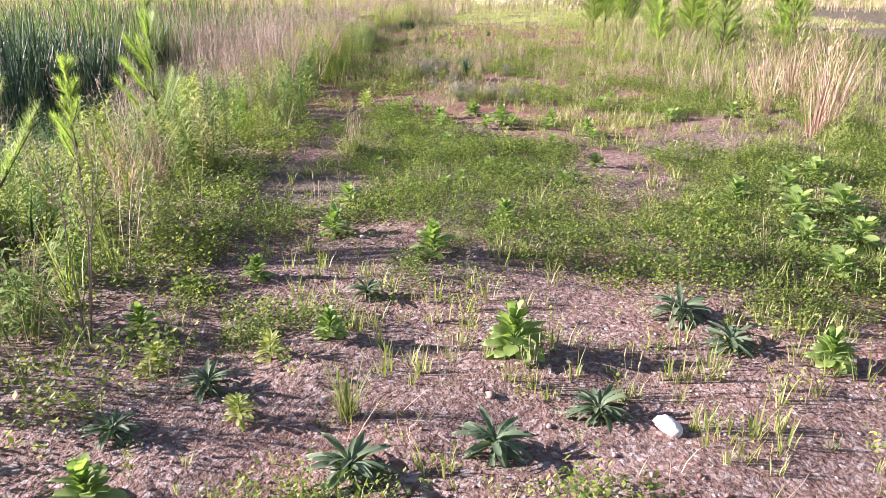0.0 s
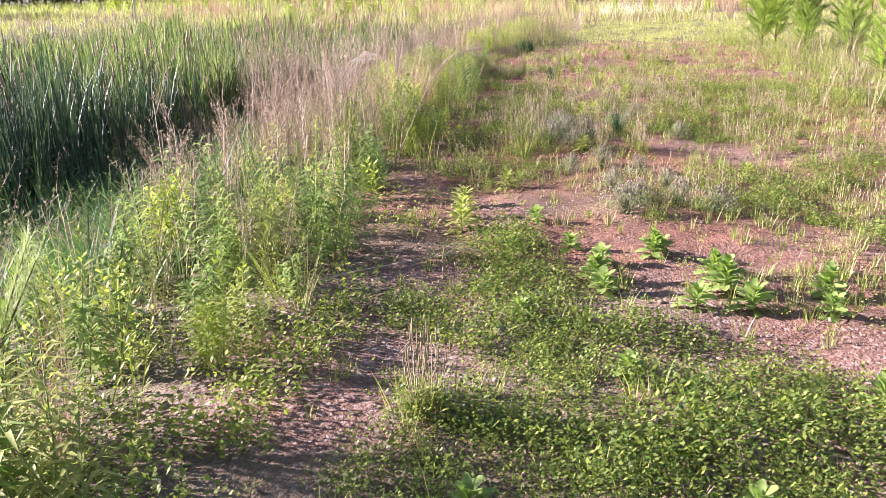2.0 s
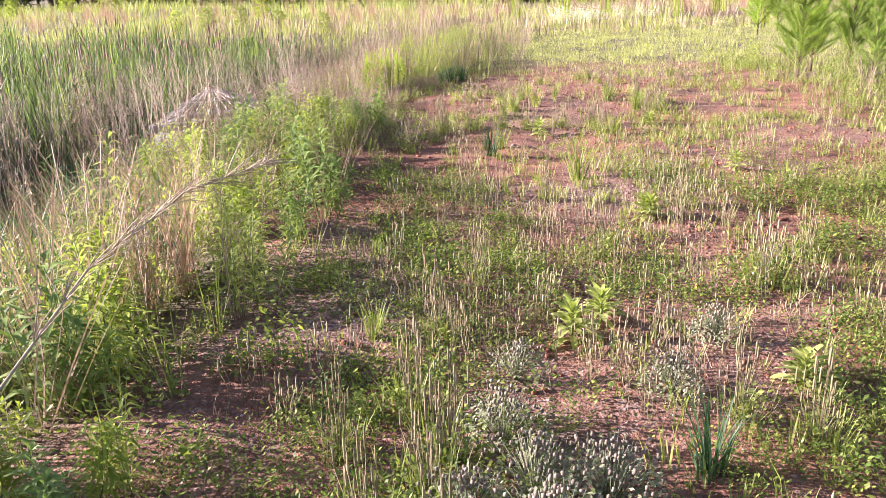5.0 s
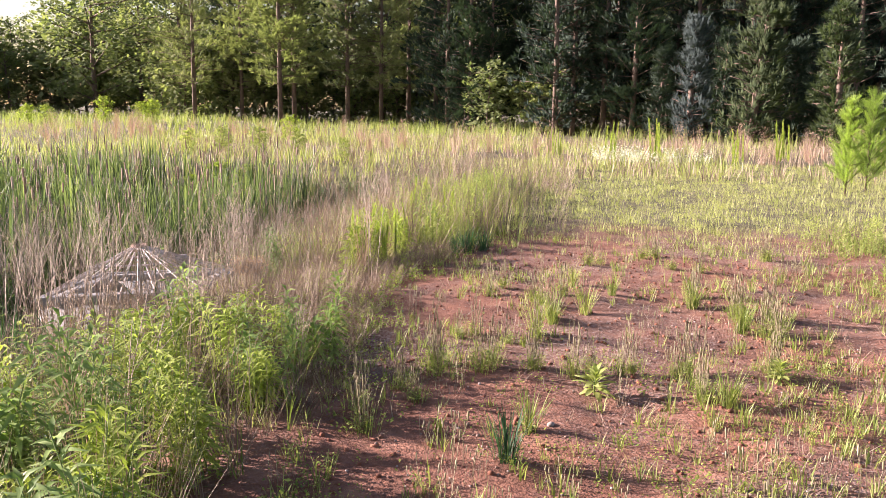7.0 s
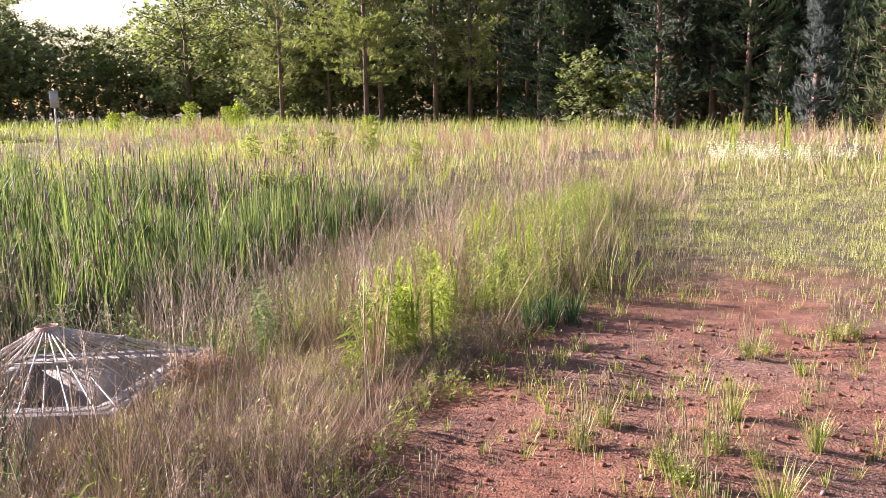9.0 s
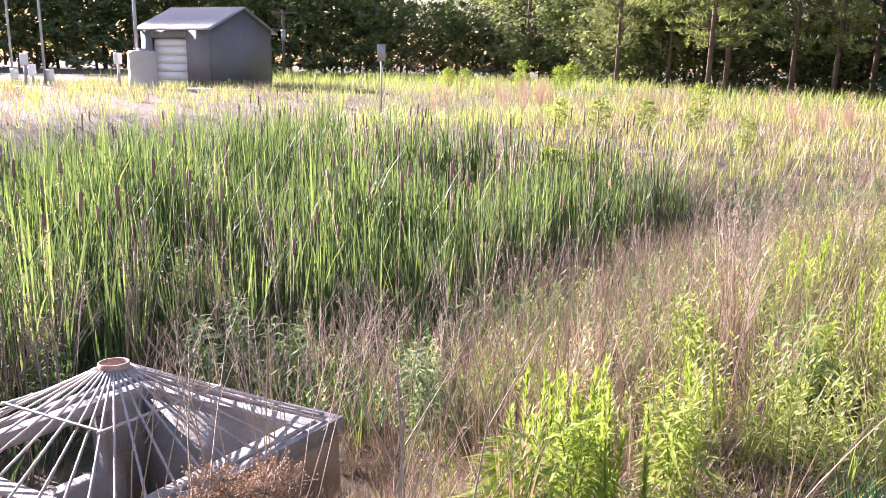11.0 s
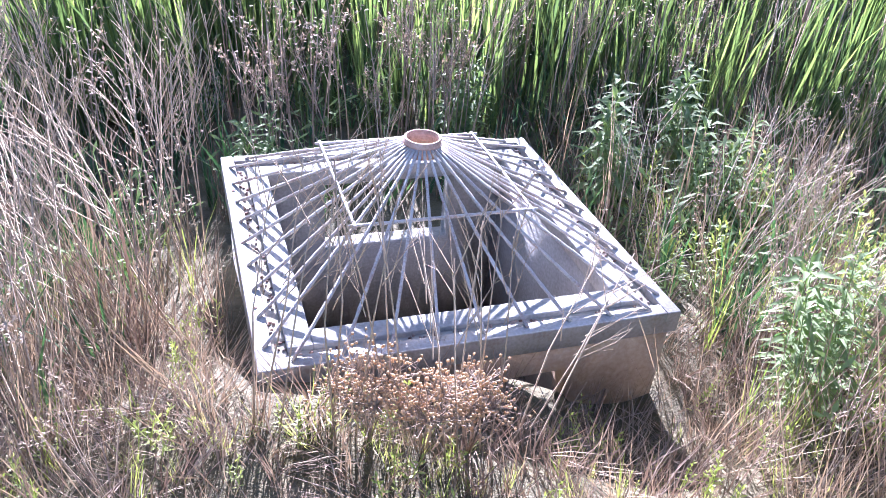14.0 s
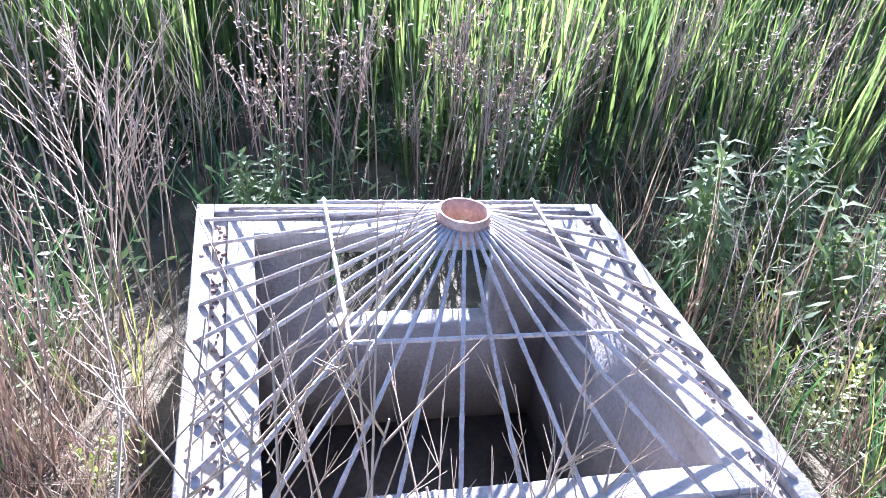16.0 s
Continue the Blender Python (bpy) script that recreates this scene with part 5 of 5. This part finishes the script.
for x_, y_, s_ in ((-1.96, 4.66, 0.65), (-1.72, 5.53, 0.6), (-1.80, 4.82, 0.5), (-1.75, 12.34, 0.85), (-1.68, 12.54, 0.8), (-1.85, 14.88, 0.75), (-1.7, 19.2, 0.8), (-2.6, 21.4, 0.8), (-1.9, 22.0, 0.9), (3.1, 6.52, 1.2), (3.4, 6.91, 1.2), (3.2, 7.81, 1.1), (3.8, 8.61, 1.2)):
    put(sed, x_, y_, s_, lean=5)
for _ in range(46):       # rank of tall dry grass across the far field
    x_, y_ = R.uniform(-6, 17), R.uniform(36, 42)
    put(sed, x_, y_, R.uniform(0.9, 1.54), lean=4)
for _ in range(40):
    b_, d_ = R.uniform(12, 36), R.uniform(30, 46)
    put(sed, *polar(b_, d_), R.uniform(1.0, 1.5), lean=4)
retire(dead + [sed])

fl = make_dried_flower("brown dried flower clusters on thin stems")
for x_, y_, s_ in ((-2.66, 18.98, 0.85), (-2.70, 19.12, 0.8), (-2.70, 18.84, 0.8)):
    put(fl, x_, y_, s_)
retire([fl])
sap = make_sapling("young bright green pine with long needles", 1.25, None, 3, 46, 0.11, 0.0026)
bushy = make_sapling("bushy young pine with bright needles", 1.3, None, 12, 34, 0.13, 0.0036)
for x_, y_, s_ in ((-2.06, 5.73, 1.0), (-2.35, 5.00, 0.7), (-2.2, 3.73, 1.1), (3.9, 5.88, 0.8)):
    put(sap, x_, y_, s_)
for x_, y_, s_ in ((3.77, 19.9, 1.0), (4.88, 21.0, 1.15), (4.3, 19.0, 0.7), (5.6, 27.4, 1.2), (6.4, 28.5, 1.3), (5.2, 12.00, 1.0), (4.6, 13.18, 0.9), (4.9, 15.81, 1.0), (5.4, 20.2, 1.1), (4.2, 20.6, 1.0), (3.9, 14.38, 0.8), (4.6, 17.6, 1.0), (5.6, 17.0, 1.2), (5.9, 13.98, 1.2)):
    put(bushy, x_, y_, s_)
retire([sap, bushy])


def fallen_stem(label, pts, r0, twigs):
    """A long dead stem lying across the weeds, with fine side twigs near its tip."""
    ob = thing("fallen_stem", label, "dead stem")
    a = Vector(pts[0])
    ob.matrix_world = Matrix.Translation(a)
    line = [Vector(p) - a for p in pts]
    fine = []
    for i in range(len(line) - 1):
        for k in range(5):
            fine.append(line[i].lerp(line[i + 1], k / 5))
    fine.append(line[-1])
    n = len(fine)
    g = Geo()
    g.tube(fine, [r0 * (1 - 0.75 * i / n) for i in range(n)], 6)
    part("stem", g, STEM_PALE, ob)
    g = Geo()
    for _ in range(twigs):
        i = R.randint(n // 2, n - 2)
        d = (fine[i + 1] - fine[i]).normalized()
        w = (d + Vector((R.uniform(-1, 1), R.uniform(-1, 1), R.uniform(-0.4, 0.8))) * 0.6).normalized()
        ln = R.uniform(0.06, 0.22)
        g.tube([fine[i], fine[i] + w * ln * 0.5, fine[i] + w * ln + Vector((0, 0, -0.02))], [0.002, 0.0015, 0.001], 3)
    part("twiggery", g, STEM_PALE, ob, kind="stuff")


fallen_stem("arching pale dead stem at the pad's edge", [(-1.60, 9.50, -0.1), (-1.49, 10.00, 0.08), (-1.41, 10.50, 0.36), (-1.32, 11.10, 0.62), (-1.20, 11.55, 0.72), (-1.0, 11.90, 0.74)], 0.006, 90)
fallen_stem("dry stem lying on the clay", [(-1.55, 6.96, 0.02), (-1.25, 7.16, 0.05), (-0.9, 7.36, 0.06), (-0.62, 7.46, 0.09)], 0.006, 20)
fallen_stem("dry stem lying on the clay", [(-1.62, 6.81, 0.02), (-1.4, 6.71, 0.03), (-1.15, 6.56, 0.03)], 0.006, 6)


def white_stone(x, y, s):
    g = Geo()
    g.ellipsoid((0, 0, 0.012), (0.05, 0.025, 0.022), 9, 6, 0.25)
    v, f = g.arrays()
    ob = new("stone", mesh_of("stone", v * s, f, QUARTZ))
    ob.matrix_world = pose(x, y, ground_z(x, y), 0, 0, 120)
    tagged(ob, "white oblong stone lying on bare clay", "stone")


white_stone(0.64, 2.09, 1.15)
white_stone(-0.74, 8.66, 0.4)

# ---- what nobody could count ----
def spots(n, x0, x1, y0, y1, keep, smin, smax, lean=0.15):
    x, y = rng.uniform(x0, x1, n), rng.uniform(y0, y1, n)
    k = keep(x, y)
    k = k if k.dtype == bool else rng.random(n) < k
    x, y = x[k], y[k]
    m = len(x)
    return np.stack([x, y, height(x, y), rng.uniform(smin, smax, m), rng.uniform(0, 6.283, m), rng.uniform(0, lean, m), rng.uniform(0, 6.283, m)], -1)


def pad(x, y):
    return (x > edge(y) + 0.05)


def patchy(x, y, lo, hi, s=1.0, seed=1):
    return smooth(lo, hi, 0.65 * vnoise(x, y, s, seed) + 0.35 * vnoise(x, y, s * 3.1, seed + 20))


def off_path(x, y):
    """False on the last steps to the outlet and on the outlet itself."""
    return ~in_box(x, y, BOX_L / 2 + 0.05)


GREENNESS = lambda y: smooth(3.3, 4.3, y) * (1 - smooth(5.8, 6.7, y))
bare = lambda x, y: ~pad_bare(x, y)
mat_field = lambda x, y: 0.6 * vnoise(x, y, 1.25, 2) + 0.4 * vnoise(x, y, 3.4, 22) + 0.09 * GREENNESS(y) * (1 - smooth(2.6, 3.6, x)) - 0.13 * (1 - smooth(2.9, 3.7, y)) * (1 - smooth(0.6, 1.2, x)) - 0.13 * (1 - smooth(-0.6, 0.2, x)) * (1 - smooth(4.3, 5.2, y)) - 0.12 * smooth(5.7, 6.2, y) * (1 - smooth(7.2, 7.8, y)) * (1 - smooth(0.3, 1.1, x))
mat_keep = lambda x, y: pad(x, y) * bare(x, y) * smooth(0.525, 0.55, mat_field(x, y)) * (1 - 0.8 * smooth(13.5, 15.5, y)) * (1 - 0.4 * smooth(7.5, 8.5, y))
mt = spots(18500, -1.5, 3.8, 1.0, 15, mat_keep, 0.7, 1.6)
mt[:, 3] *= 0.65 + 0.5 * vnoise(mt[:, 0], mt[:, 1], 2.2, 90)
stuff("green_mat", proto(p_cushion, 7), mt, MAT_GREEN, "low green cushions of small-leaved creeping weeds", "ground cover")
stuff("green_mat", proto(p_sprig, 6, 6, 0.10, 0.016, 0.6), spots(8200, -1.5, 4.2, 1.0, 17, lambda x, y: pad(x, y) * bare(x, y) * (0.16 + 0.5 * smooth(0.44, 0.52, mat_field(x, y)) + 0.25 * smooth(0.55, 0.62, vnoise(x, y, 3.1, 96))), 0.5, 1.2), MAT_GREEN, "thin sprigs of creeping weeds on the clay", "ground cover")
edge_keep = lambda x, y: (np.abs(x - edge(y) + 0.3) < 0.5) * (0.25 + 0.6 * smooth(0.4, 0.6, vnoise(x, y, 1.8, 91))) * bare(x, y) * (1 - 0.65 * smooth(6.5, 8, y))
stuff("green_mat", proto(p_cushion, 6, 20, 0.09, 0.11, 0.018), spots(4600, -2.4, -0.2, 1.0, 22, edge_keep, 0.7, 1.6), MAT_GREEN, "low weeds along the edge of the clay", "ground cover")
tuft_s = proto(p_tuft, 5, 9, 0.13, 0.005, 0.04, 0.8, 2)
stuff("short_grass", tuft_s, spots(10500, -1.3, 4.5, 1.0, 21.5, lambda x, y: pad(x, y) * (0.08 + 0.85 * patchy(x, y, 0.46, 0.60, 1.9, 4)), 0.35, 1.3), GRASS, "short yellow-green grass on the clay", "grass")
stuff("short_grass", tuft_s, spots(3600, 0.7, 4.4, 6.5, 17, lambda x, y: 0.15 + 0.85 * patchy(x, y, 0.40, 0.55, 1.5, 71), 0.35, 1.1), GRASS, "thin low grass over the gravelly clay", "grass")
stuff("seed_grass", proto(p_seedhead, 6, 5, 0.15, 0.0036), spots(4400, -1.2, 3.8, 2, 20, lambda x, y: pad(x, y) * (0.06 + patchy(x, y, 0.53, 0.61, 1.6, 5)) * (0.06 + 0.94 * smooth(7.5, 9, y)) * (1 - 0.75 * smooth(14, 16, y)), 0.5, 1.2), SEED, "thin grass with pale upright seed heads", "grass")
stuff("dry_litter", proto(p_tuft, 4, 5, 0.14, 0.003, 0.05, 1.6, 3), spots(2600, -1.4, 4, 1, 20, lambda x, y: pad(x, y) * (0.2 + 0.6 * patchy(x, y, 0.45, 0.6, 1.7, 6)), 0.5, 1.2, 1.2), STRAW, "dry straw and dead grass bits on the clay", "litter")
pb = spots(9000, -1.4, 2.6, 1.2, 18.5, lambda x, y: pad(x, y) * (0.25 + 0.75 * patchy(x, y, 0.35, 0.6, 0.9, 7)), 0.004, 0.012)
pb[:, 3] *= 1 + 1.2 * (rng.random(len(pb)) > 0.96)
stuff("gravel", proto(p_pebble, 6), pb[:4600], PEBBLE, "small reddish and pale gravel stones on clay", "gravel")

def path_near(x, y):
    """True close to the last steps down to the outlet, and before its front wall."""
    px = np.interp(y, [13, 16.9, 18.0, 18.75, 19.4], [-0.2, -0.45, -0.85, -1.2, -1.5])
    return ((np.abs(x - px) < 0.42) & (y < 19.4)) | ((x > -3.1) & (x < -1.0) & (y > 18.2) & (y < 19.9)) | in_box(x, y, BOX_L / 2 + 0.1)


slope = lambda a, b: (lambda x, y: ((edge(y) - x > a) & (edge(y) - x < b) & off_path(x, y)))
not_walk = lambda x, y: ~((x > -2.95) & (x < -0.4) & (y > 16.4) & (y < 20.0))
tall_t = proto(p_tuft, 6, 11, 0.75, 0.009, 0.08, 0.6, 3)
thin_t = proto(p_tuft, 6, 9, 0.9, 0.0055, 0.08, 0.45, 3)
fine_t = proto(p_tuft, 7, 13, 0.8, 0.0034, 0.10, 0.4, 3)
fine_k = lambda x, y: slope(0.1, 2.7)(x, y) & ~path_near(x, y) & (vnoise(x, y, 1.0, 92) > 0.30) & ((y > 17.3) | (rng.random(len(x)) < 0.5))
stuff("dry_grass", fine_t, spots(380, -4.5, -0.4, 2, 14, lambda x, y: slope(0.35, 2.5)(x, y) & (vnoise(x, y, 0.9, 93) > 0.45), 0.45, 1.0, 0.4), STRAW, "fine pale dead grass standing along the slope", "grass")
stuff("dry_grass", fine_t, spots(950, -4.2, -0.5, 13.6, 23.5, fine_k, 0.45, 0.95, 0.4), STRAW, "fine pinkish dead grass between pad and outlet", "grass")
stuff("dry_grass", fine_t, spots(900, -4.2, -0.5, 13.6, 23.5, fine_k, 0.45, 1.0, 0.45), WEED_BROWN, "fine brown dead grass between pad and outlet", "grass")
stuff("dry_grass", fine_t, spots(650, -7.5, 0.6, 21.5, 31, lambda x, y: (edge(y) - x > -0.9) & (vnoise(x, y, 0.7, 94) > 0.3), 0.5, 1.05, 0.4), STRAW, "fine pinkish dead grass round the gully's head", "grass")
stuff("dry_grass", thin_t, spots(1900, -4.5, -0.4, 1, 21, lambda x, y: slope(0.05, 2.6)(x, y) & not_walk(x, y) & (rng.random(len(x)) < 0.13), 0.4, 0.9, 0.45), STRAW, "tall thin dry tan grass along the slope", "grass")
stuff("green_grass", tall_t, spots(1300, -4.5, -0.4, 1, 21, lambda x, y: slope(0.0, 2.8)(x, y) & not_walk(x, y) & (rng.random(len(x)) < 0.4), 0.25, 0.7, 0.45), GRASS, "rank green and yellow grass along the slope", "grass")
low_t = proto(p_tuft, 6, 9, 0.3, 0.006, 0.09, 1.0, 2)
stuff("low_grass", low_t, spots(3200, -3.6, -0.8, 15.8, 21.5, lambda x, y: slope(-0.05, 2.6)(x, y), 0.25, 0.75, 1.3), STRAW, "trodden dry grass on the slope by the outlet", "grass")
stuff("low_grass", low_t, spots(2600, -3.6, -0.8, 15.8, 21.5, lambda x, y: slope(-0.05, 2.6)(x, y), 0.25, 0.8, 1.5), WEED_BROWN, "brown dead litter on the slope by the outlet", "grass")
stuff("low_grass", low_t, spots(900, -2.9, -0.6, 15.5, 21.5, lambda x, y: slope(-0.1, 2.2)(x, y) & ~in_box(x, y, BOX_L / 2 + 0.16), 0.25, 0.6, 0.5), GRASS, "low green grass on the slope by the outlet", "grass")
weedy = lambda x, y: slope(0.2, 2.7)(x, y) & not_walk(x, y) & (vnoise(x, y, 1.1, 51) > 0.36) & ((y > 4.5) | (rng.random(len(x)) < 0.4)) & ((edge(y) - x > 0.55) | (rng.random(len(x)) < 0.35))
stuff("leafy_slope_weeds", proto(p_leafstem, 7, 3, 0.5, 26, 0.075, 0.012), spots(720, -4.5, -0.6, 0.5, 16.2, weedy, 0.35, 0.9, 0.25), LEAF_MID, "yellow-green leafy weeds crowding the slope", "weeds")
stuff("leafy_slope_weeds", proto(p_leafstem, 6, 3, 0.34, 18, 0.07, 0.022), spots(650, -4.5, -0.6, 0.5, 16.2, weedy, 0.5, 1.1, 0.3), LEAF_LIME, "low lime green weeds on the slope", "weeds")
gully = lambda x, y: slope(0.2, 4.6)(x, y) & (vnoise(x, y, 0.9, 52) > 0.42)
stuff("leafy_slope_weeds", proto(p_leafstem, 7, 3, 0.55), spots(850, -6.0, -0.4, 20.3, 28, gully, 0.4, 0.95, 0.25), LEAF_MID, "yellow-green leafy weeds in the gully", "weeds")
stuff("leafy_slope_weeds", proto(p_leafstem, 7, 4, 0.62, 28, 0.07, 0.012), spots(420, -2.9, -0.5, 20.2, 26.5, lambda x, y: slope(0.05, 2.4)(x, y) & (vnoise(x, y, 1.3, 97) > 0.35), 0.55, 1.1, 0.25), LEAF_MID, "yellow-green leafy weeds at the pad's far corner", "weeds")
floor_k = lambda x, y: (edge(y) - x > 1.0) & (edge(y) - x < 5.2)
stuff("undergrowth", proto(p_tuft, 5, 8, 0.42, 0.017, 0.22, 0.9, 2), spots(4200, -7.5, -1.8, -1, 15.5, floor_k, 0.5, 1.1, 0.35), LEAF_DARK, "dark green rank growth on the pond floor", "undergrowth")
stuff("outlet_weeds", proto(p_leafstem, 6, 3, 0.26, 12, 0.045, 0.012), spots(170, -3.5, -1.3, 17.3, 20.6, lambda x, y: slope(0.0, 3.0)(x, y) & ~in_box(x, y, BOX_L / 2 + 0.1), 0.35, 0.8, 0.4), LEAF_MID, "small olive weeds in the dry grass by the outlet", "weeds")
under_k = lambda x, y: (edge(y) - x > 1.6) & (edge(y) - x < 6.8) & ~in_box(x, y, BOX_L / 2 + 0.28) & ~((x > -3.1) & (y > 17.8) & (y < 20.2))
stuff("undergrowth", proto(p_tuft, 5, 8, 0.6, 0.018, 0.16, 0.9, 2), spots(2200, -8.5, -2.4, -2, 30, under_k, 0.5, 1.1, 0.3), LEAF_DARK, "dark green undergrowth on the pond floor", "undergrowth")
stuff("undergrowth", proto(p_sprig, 4, 14, 0.5, 0.075, 0.22), spots(620, -8.0, -2.4, 0, 30, under_k, 0.6, 1.3, 0.3), LEAF_GREY, "grey-green leafy undergrowth on the pond floor", "undergrowth")
stuff("dry_stems", thin_t, spots(620, -7.8, -2.2, 12, 30, under_k, 0.6, 1.1, 0.4), WEED_BROWN, "dead tan stems standing in the pond floor", "dead stems")


stuff("dry_stand", thin_t, spots(170, -4.2, -1.4, 9.5, 14.5, lambda x, y: slope(0.5, 2.0)(x, y) & (vnoise(x, y, 0.9, 33) > 0.45), 0.6, 1.15, 0.45), STRAW, "tall thin pinkish dry stems beyond the pad's edge", "dead stems")
stuff("dry_stand", thin_t, spots(650, -6.2, -1.2, 19.8, 27, lambda x, y: slope(0.5, 4.5)(x, y) & (vnoise(x, y, 0.8, 34) > 0.35), 0.6, 1.1, 0.4), STRAW, "tall thin pinkish dry stems in the gully", "dead stems")
cl = spots(2600, -1.2, 3.0, 11.5, 20.5, lambda x, y: pad(x, y) * (0.2 + 0.8 * patchy(x, y, 0.4, 0.6, 1.4, 35)), 0.008, 0.024)
stuff("clay_clods", proto(p_pebble, 6), cl, CLOD, "crumbled clods of red clay", "clods")


def reeds(x, y):
    front = -6.1 + 1.5 * smooth(18, 25, y) - 0.6 * smooth(16, 6, y)
    return (x < front + 0.5 * (vnoise(x, y, 1.2, 12) - 0.5)) & (x > -14.0) & (y < 28.0 + 1.5 * vnoise(x, y, 0.7, 13)) & (vnoise(x, y, 0.8, 14) > 0.16)


rd = spots(8800, -14, -4, -6, 30, reeds, 0.7, 1.05, 0.12)
rd[:, 3] *= 0.62 + 0.5 * vnoise(rd[:, 0], rd[:, 1], 0.75, 41)
# southern reeds take the copy with shade painted into its colour
south = rd[:, 1] + 3 * (vnoise(rd[:, 0], rd[:, 1], 0.6, 95) - 0.5) < 16.0
stuff("cattail_bed", proto(p_reed, 10, 6, 1.75), rd[~south], REED, "dense bed of tall green cattail leaves", "cattails")
stuff("bulrush_bed", proto(p_reed, 8, 6, 1.95), rd[south], REED_SHADED, "dense bed of tall cattail leaves in a shaded blue-green tone", "bulrushes")
stuff("cattail_spikes", proto(p_reedspike, 6), spots(1500, -14, -4, -6, 30, reeds, 0.7, 1.1, 0.12), SPIKE, "brown and faded cattail seed spikes", "cattails")

# the field beyond the clay, the pond's far bank and the rough grass round about
turf_t = proto(p_tuft, 6, 11, 0.15, 0.005, 0.2, 0.9, 2)
far_t = proto(p_tuft, 6, 6, 0.62, 0.02, 0.45, 0.9, 2)
stuff("field_grass", turf_t, spots(11500, -1.5, 12, 20, 36, lambda x, y: (x > edge(y) - 0.3) * smooth(20.5, 23, y + 1.5 * vnoise(x, y, 0.7, 15)), 0.45, 1.1), TURF, "sunlit yellow-green field grass", "grass")
stuff("field_grass", turf_t, spots(3200, 3.0, 9, 1, 22, lambda x, y: smooth(3.2, 4.5, x + vnoise(x, y, 0.9, 16)), 0.7, 1.8), GRASS, "rough green grass beside the pad", "grass")
stuff("tall_dry_grass", thin_t, spots(420, 2.6, 8, 2, 20, lambda x, y: smooth(3.0, 4.2, x + vnoise(x, y, 0.9, 17)), 0.4, 0.9, 0.35), STRAW, "tall dry tan grass beside the pad", "grass")
stuff("verge_weeds", proto(p_leafstem, 6, 3, 0.5), spots(650, 2.5, 7.5, 2, 22, lambda x, y: smooth(2.7, 3.8, x + vnoise(x, y, 0.9, 61)) * 0.9, 0.4, 1.0, 0.3), LEAF_MID, "yellow-green leafy weeds beside the pad", "weeds")
stuff("far_grass", far_t, spots(3300, -14, 26, 29, 50, lambda x, y: 0.35 + 0.65 * patchy(x, y, 0.35, 0.6, 0.4, 18) + 0 * x, 0.4, 1.1, 0.5), STRAW, "tall tan grass across the far field", "grass")
stuff("far_grass", far_t, spots(4500, -16, 26, 30, 50, lambda x, y: patchy(x, y, 0.4, 0.55, 0.35, 19), 0.4, 1.1), TURF, "patches of green rough grass in the far field", "grass")
stuff("far_grass", far_t, spots(4200, -58, 30, 48, 84, lambda x, y: 0.4 + 0.6 * patchy(x, y, 0.35, 0.6, 0.3, 81), 0.9, 1.9, 0.3), TURF, "rough grass running up to the wood", "grass")
bank_k = lambda x, y: ((edge(y) - x > 12.5) | (y > 29)) & (x < 0)
stuff("bank_grass", far_t, spots(3000, -42, -2, 10, 54, bank_k, 0.4, 1.0, 0.5), STRAW, "pale dry grass on the pond's far bank", "grass")
stuff("bank_grass", far_t, spots(4800, -42, -2, 10, 54, bank_k, 0.4, 1.0), TURF, "yellow-green grass on the pond's far bank", "grass")
stuff("gully_weeds", thin_t, spots(650, -9, 0.5, 20.6, 32, lambda x, y: (edge(y) - x > -0.3) & (edge(y) - x < 5.5), 0.5, 1.1, 0.4), WEED_BROWN, "dead brown weeds in the gully at the pond's end", "dead stems")
stuff("gully_weeds", tall_t, spots(650, -9, 0.5, 20.6, 32, lambda x, y: (edge(y) - x > -0.4) & (edge(y) - x < 5.5), 0.5, 0.9, 0.4), GRASS, "green rank grass at the pond's end", "grass")
stuff("white_flowers", proto(p_sprig, 3, 8, 0.5, 0.05, 0.9), spots(90, 1.6, 5.0, 34.6, 37.0, lambda x, y: vnoise(x, y, 0.9, 40) > 0.3, 0.7, 1.2), PETAL_WHITE, "patch of small white flowers in the far field", "flowers")
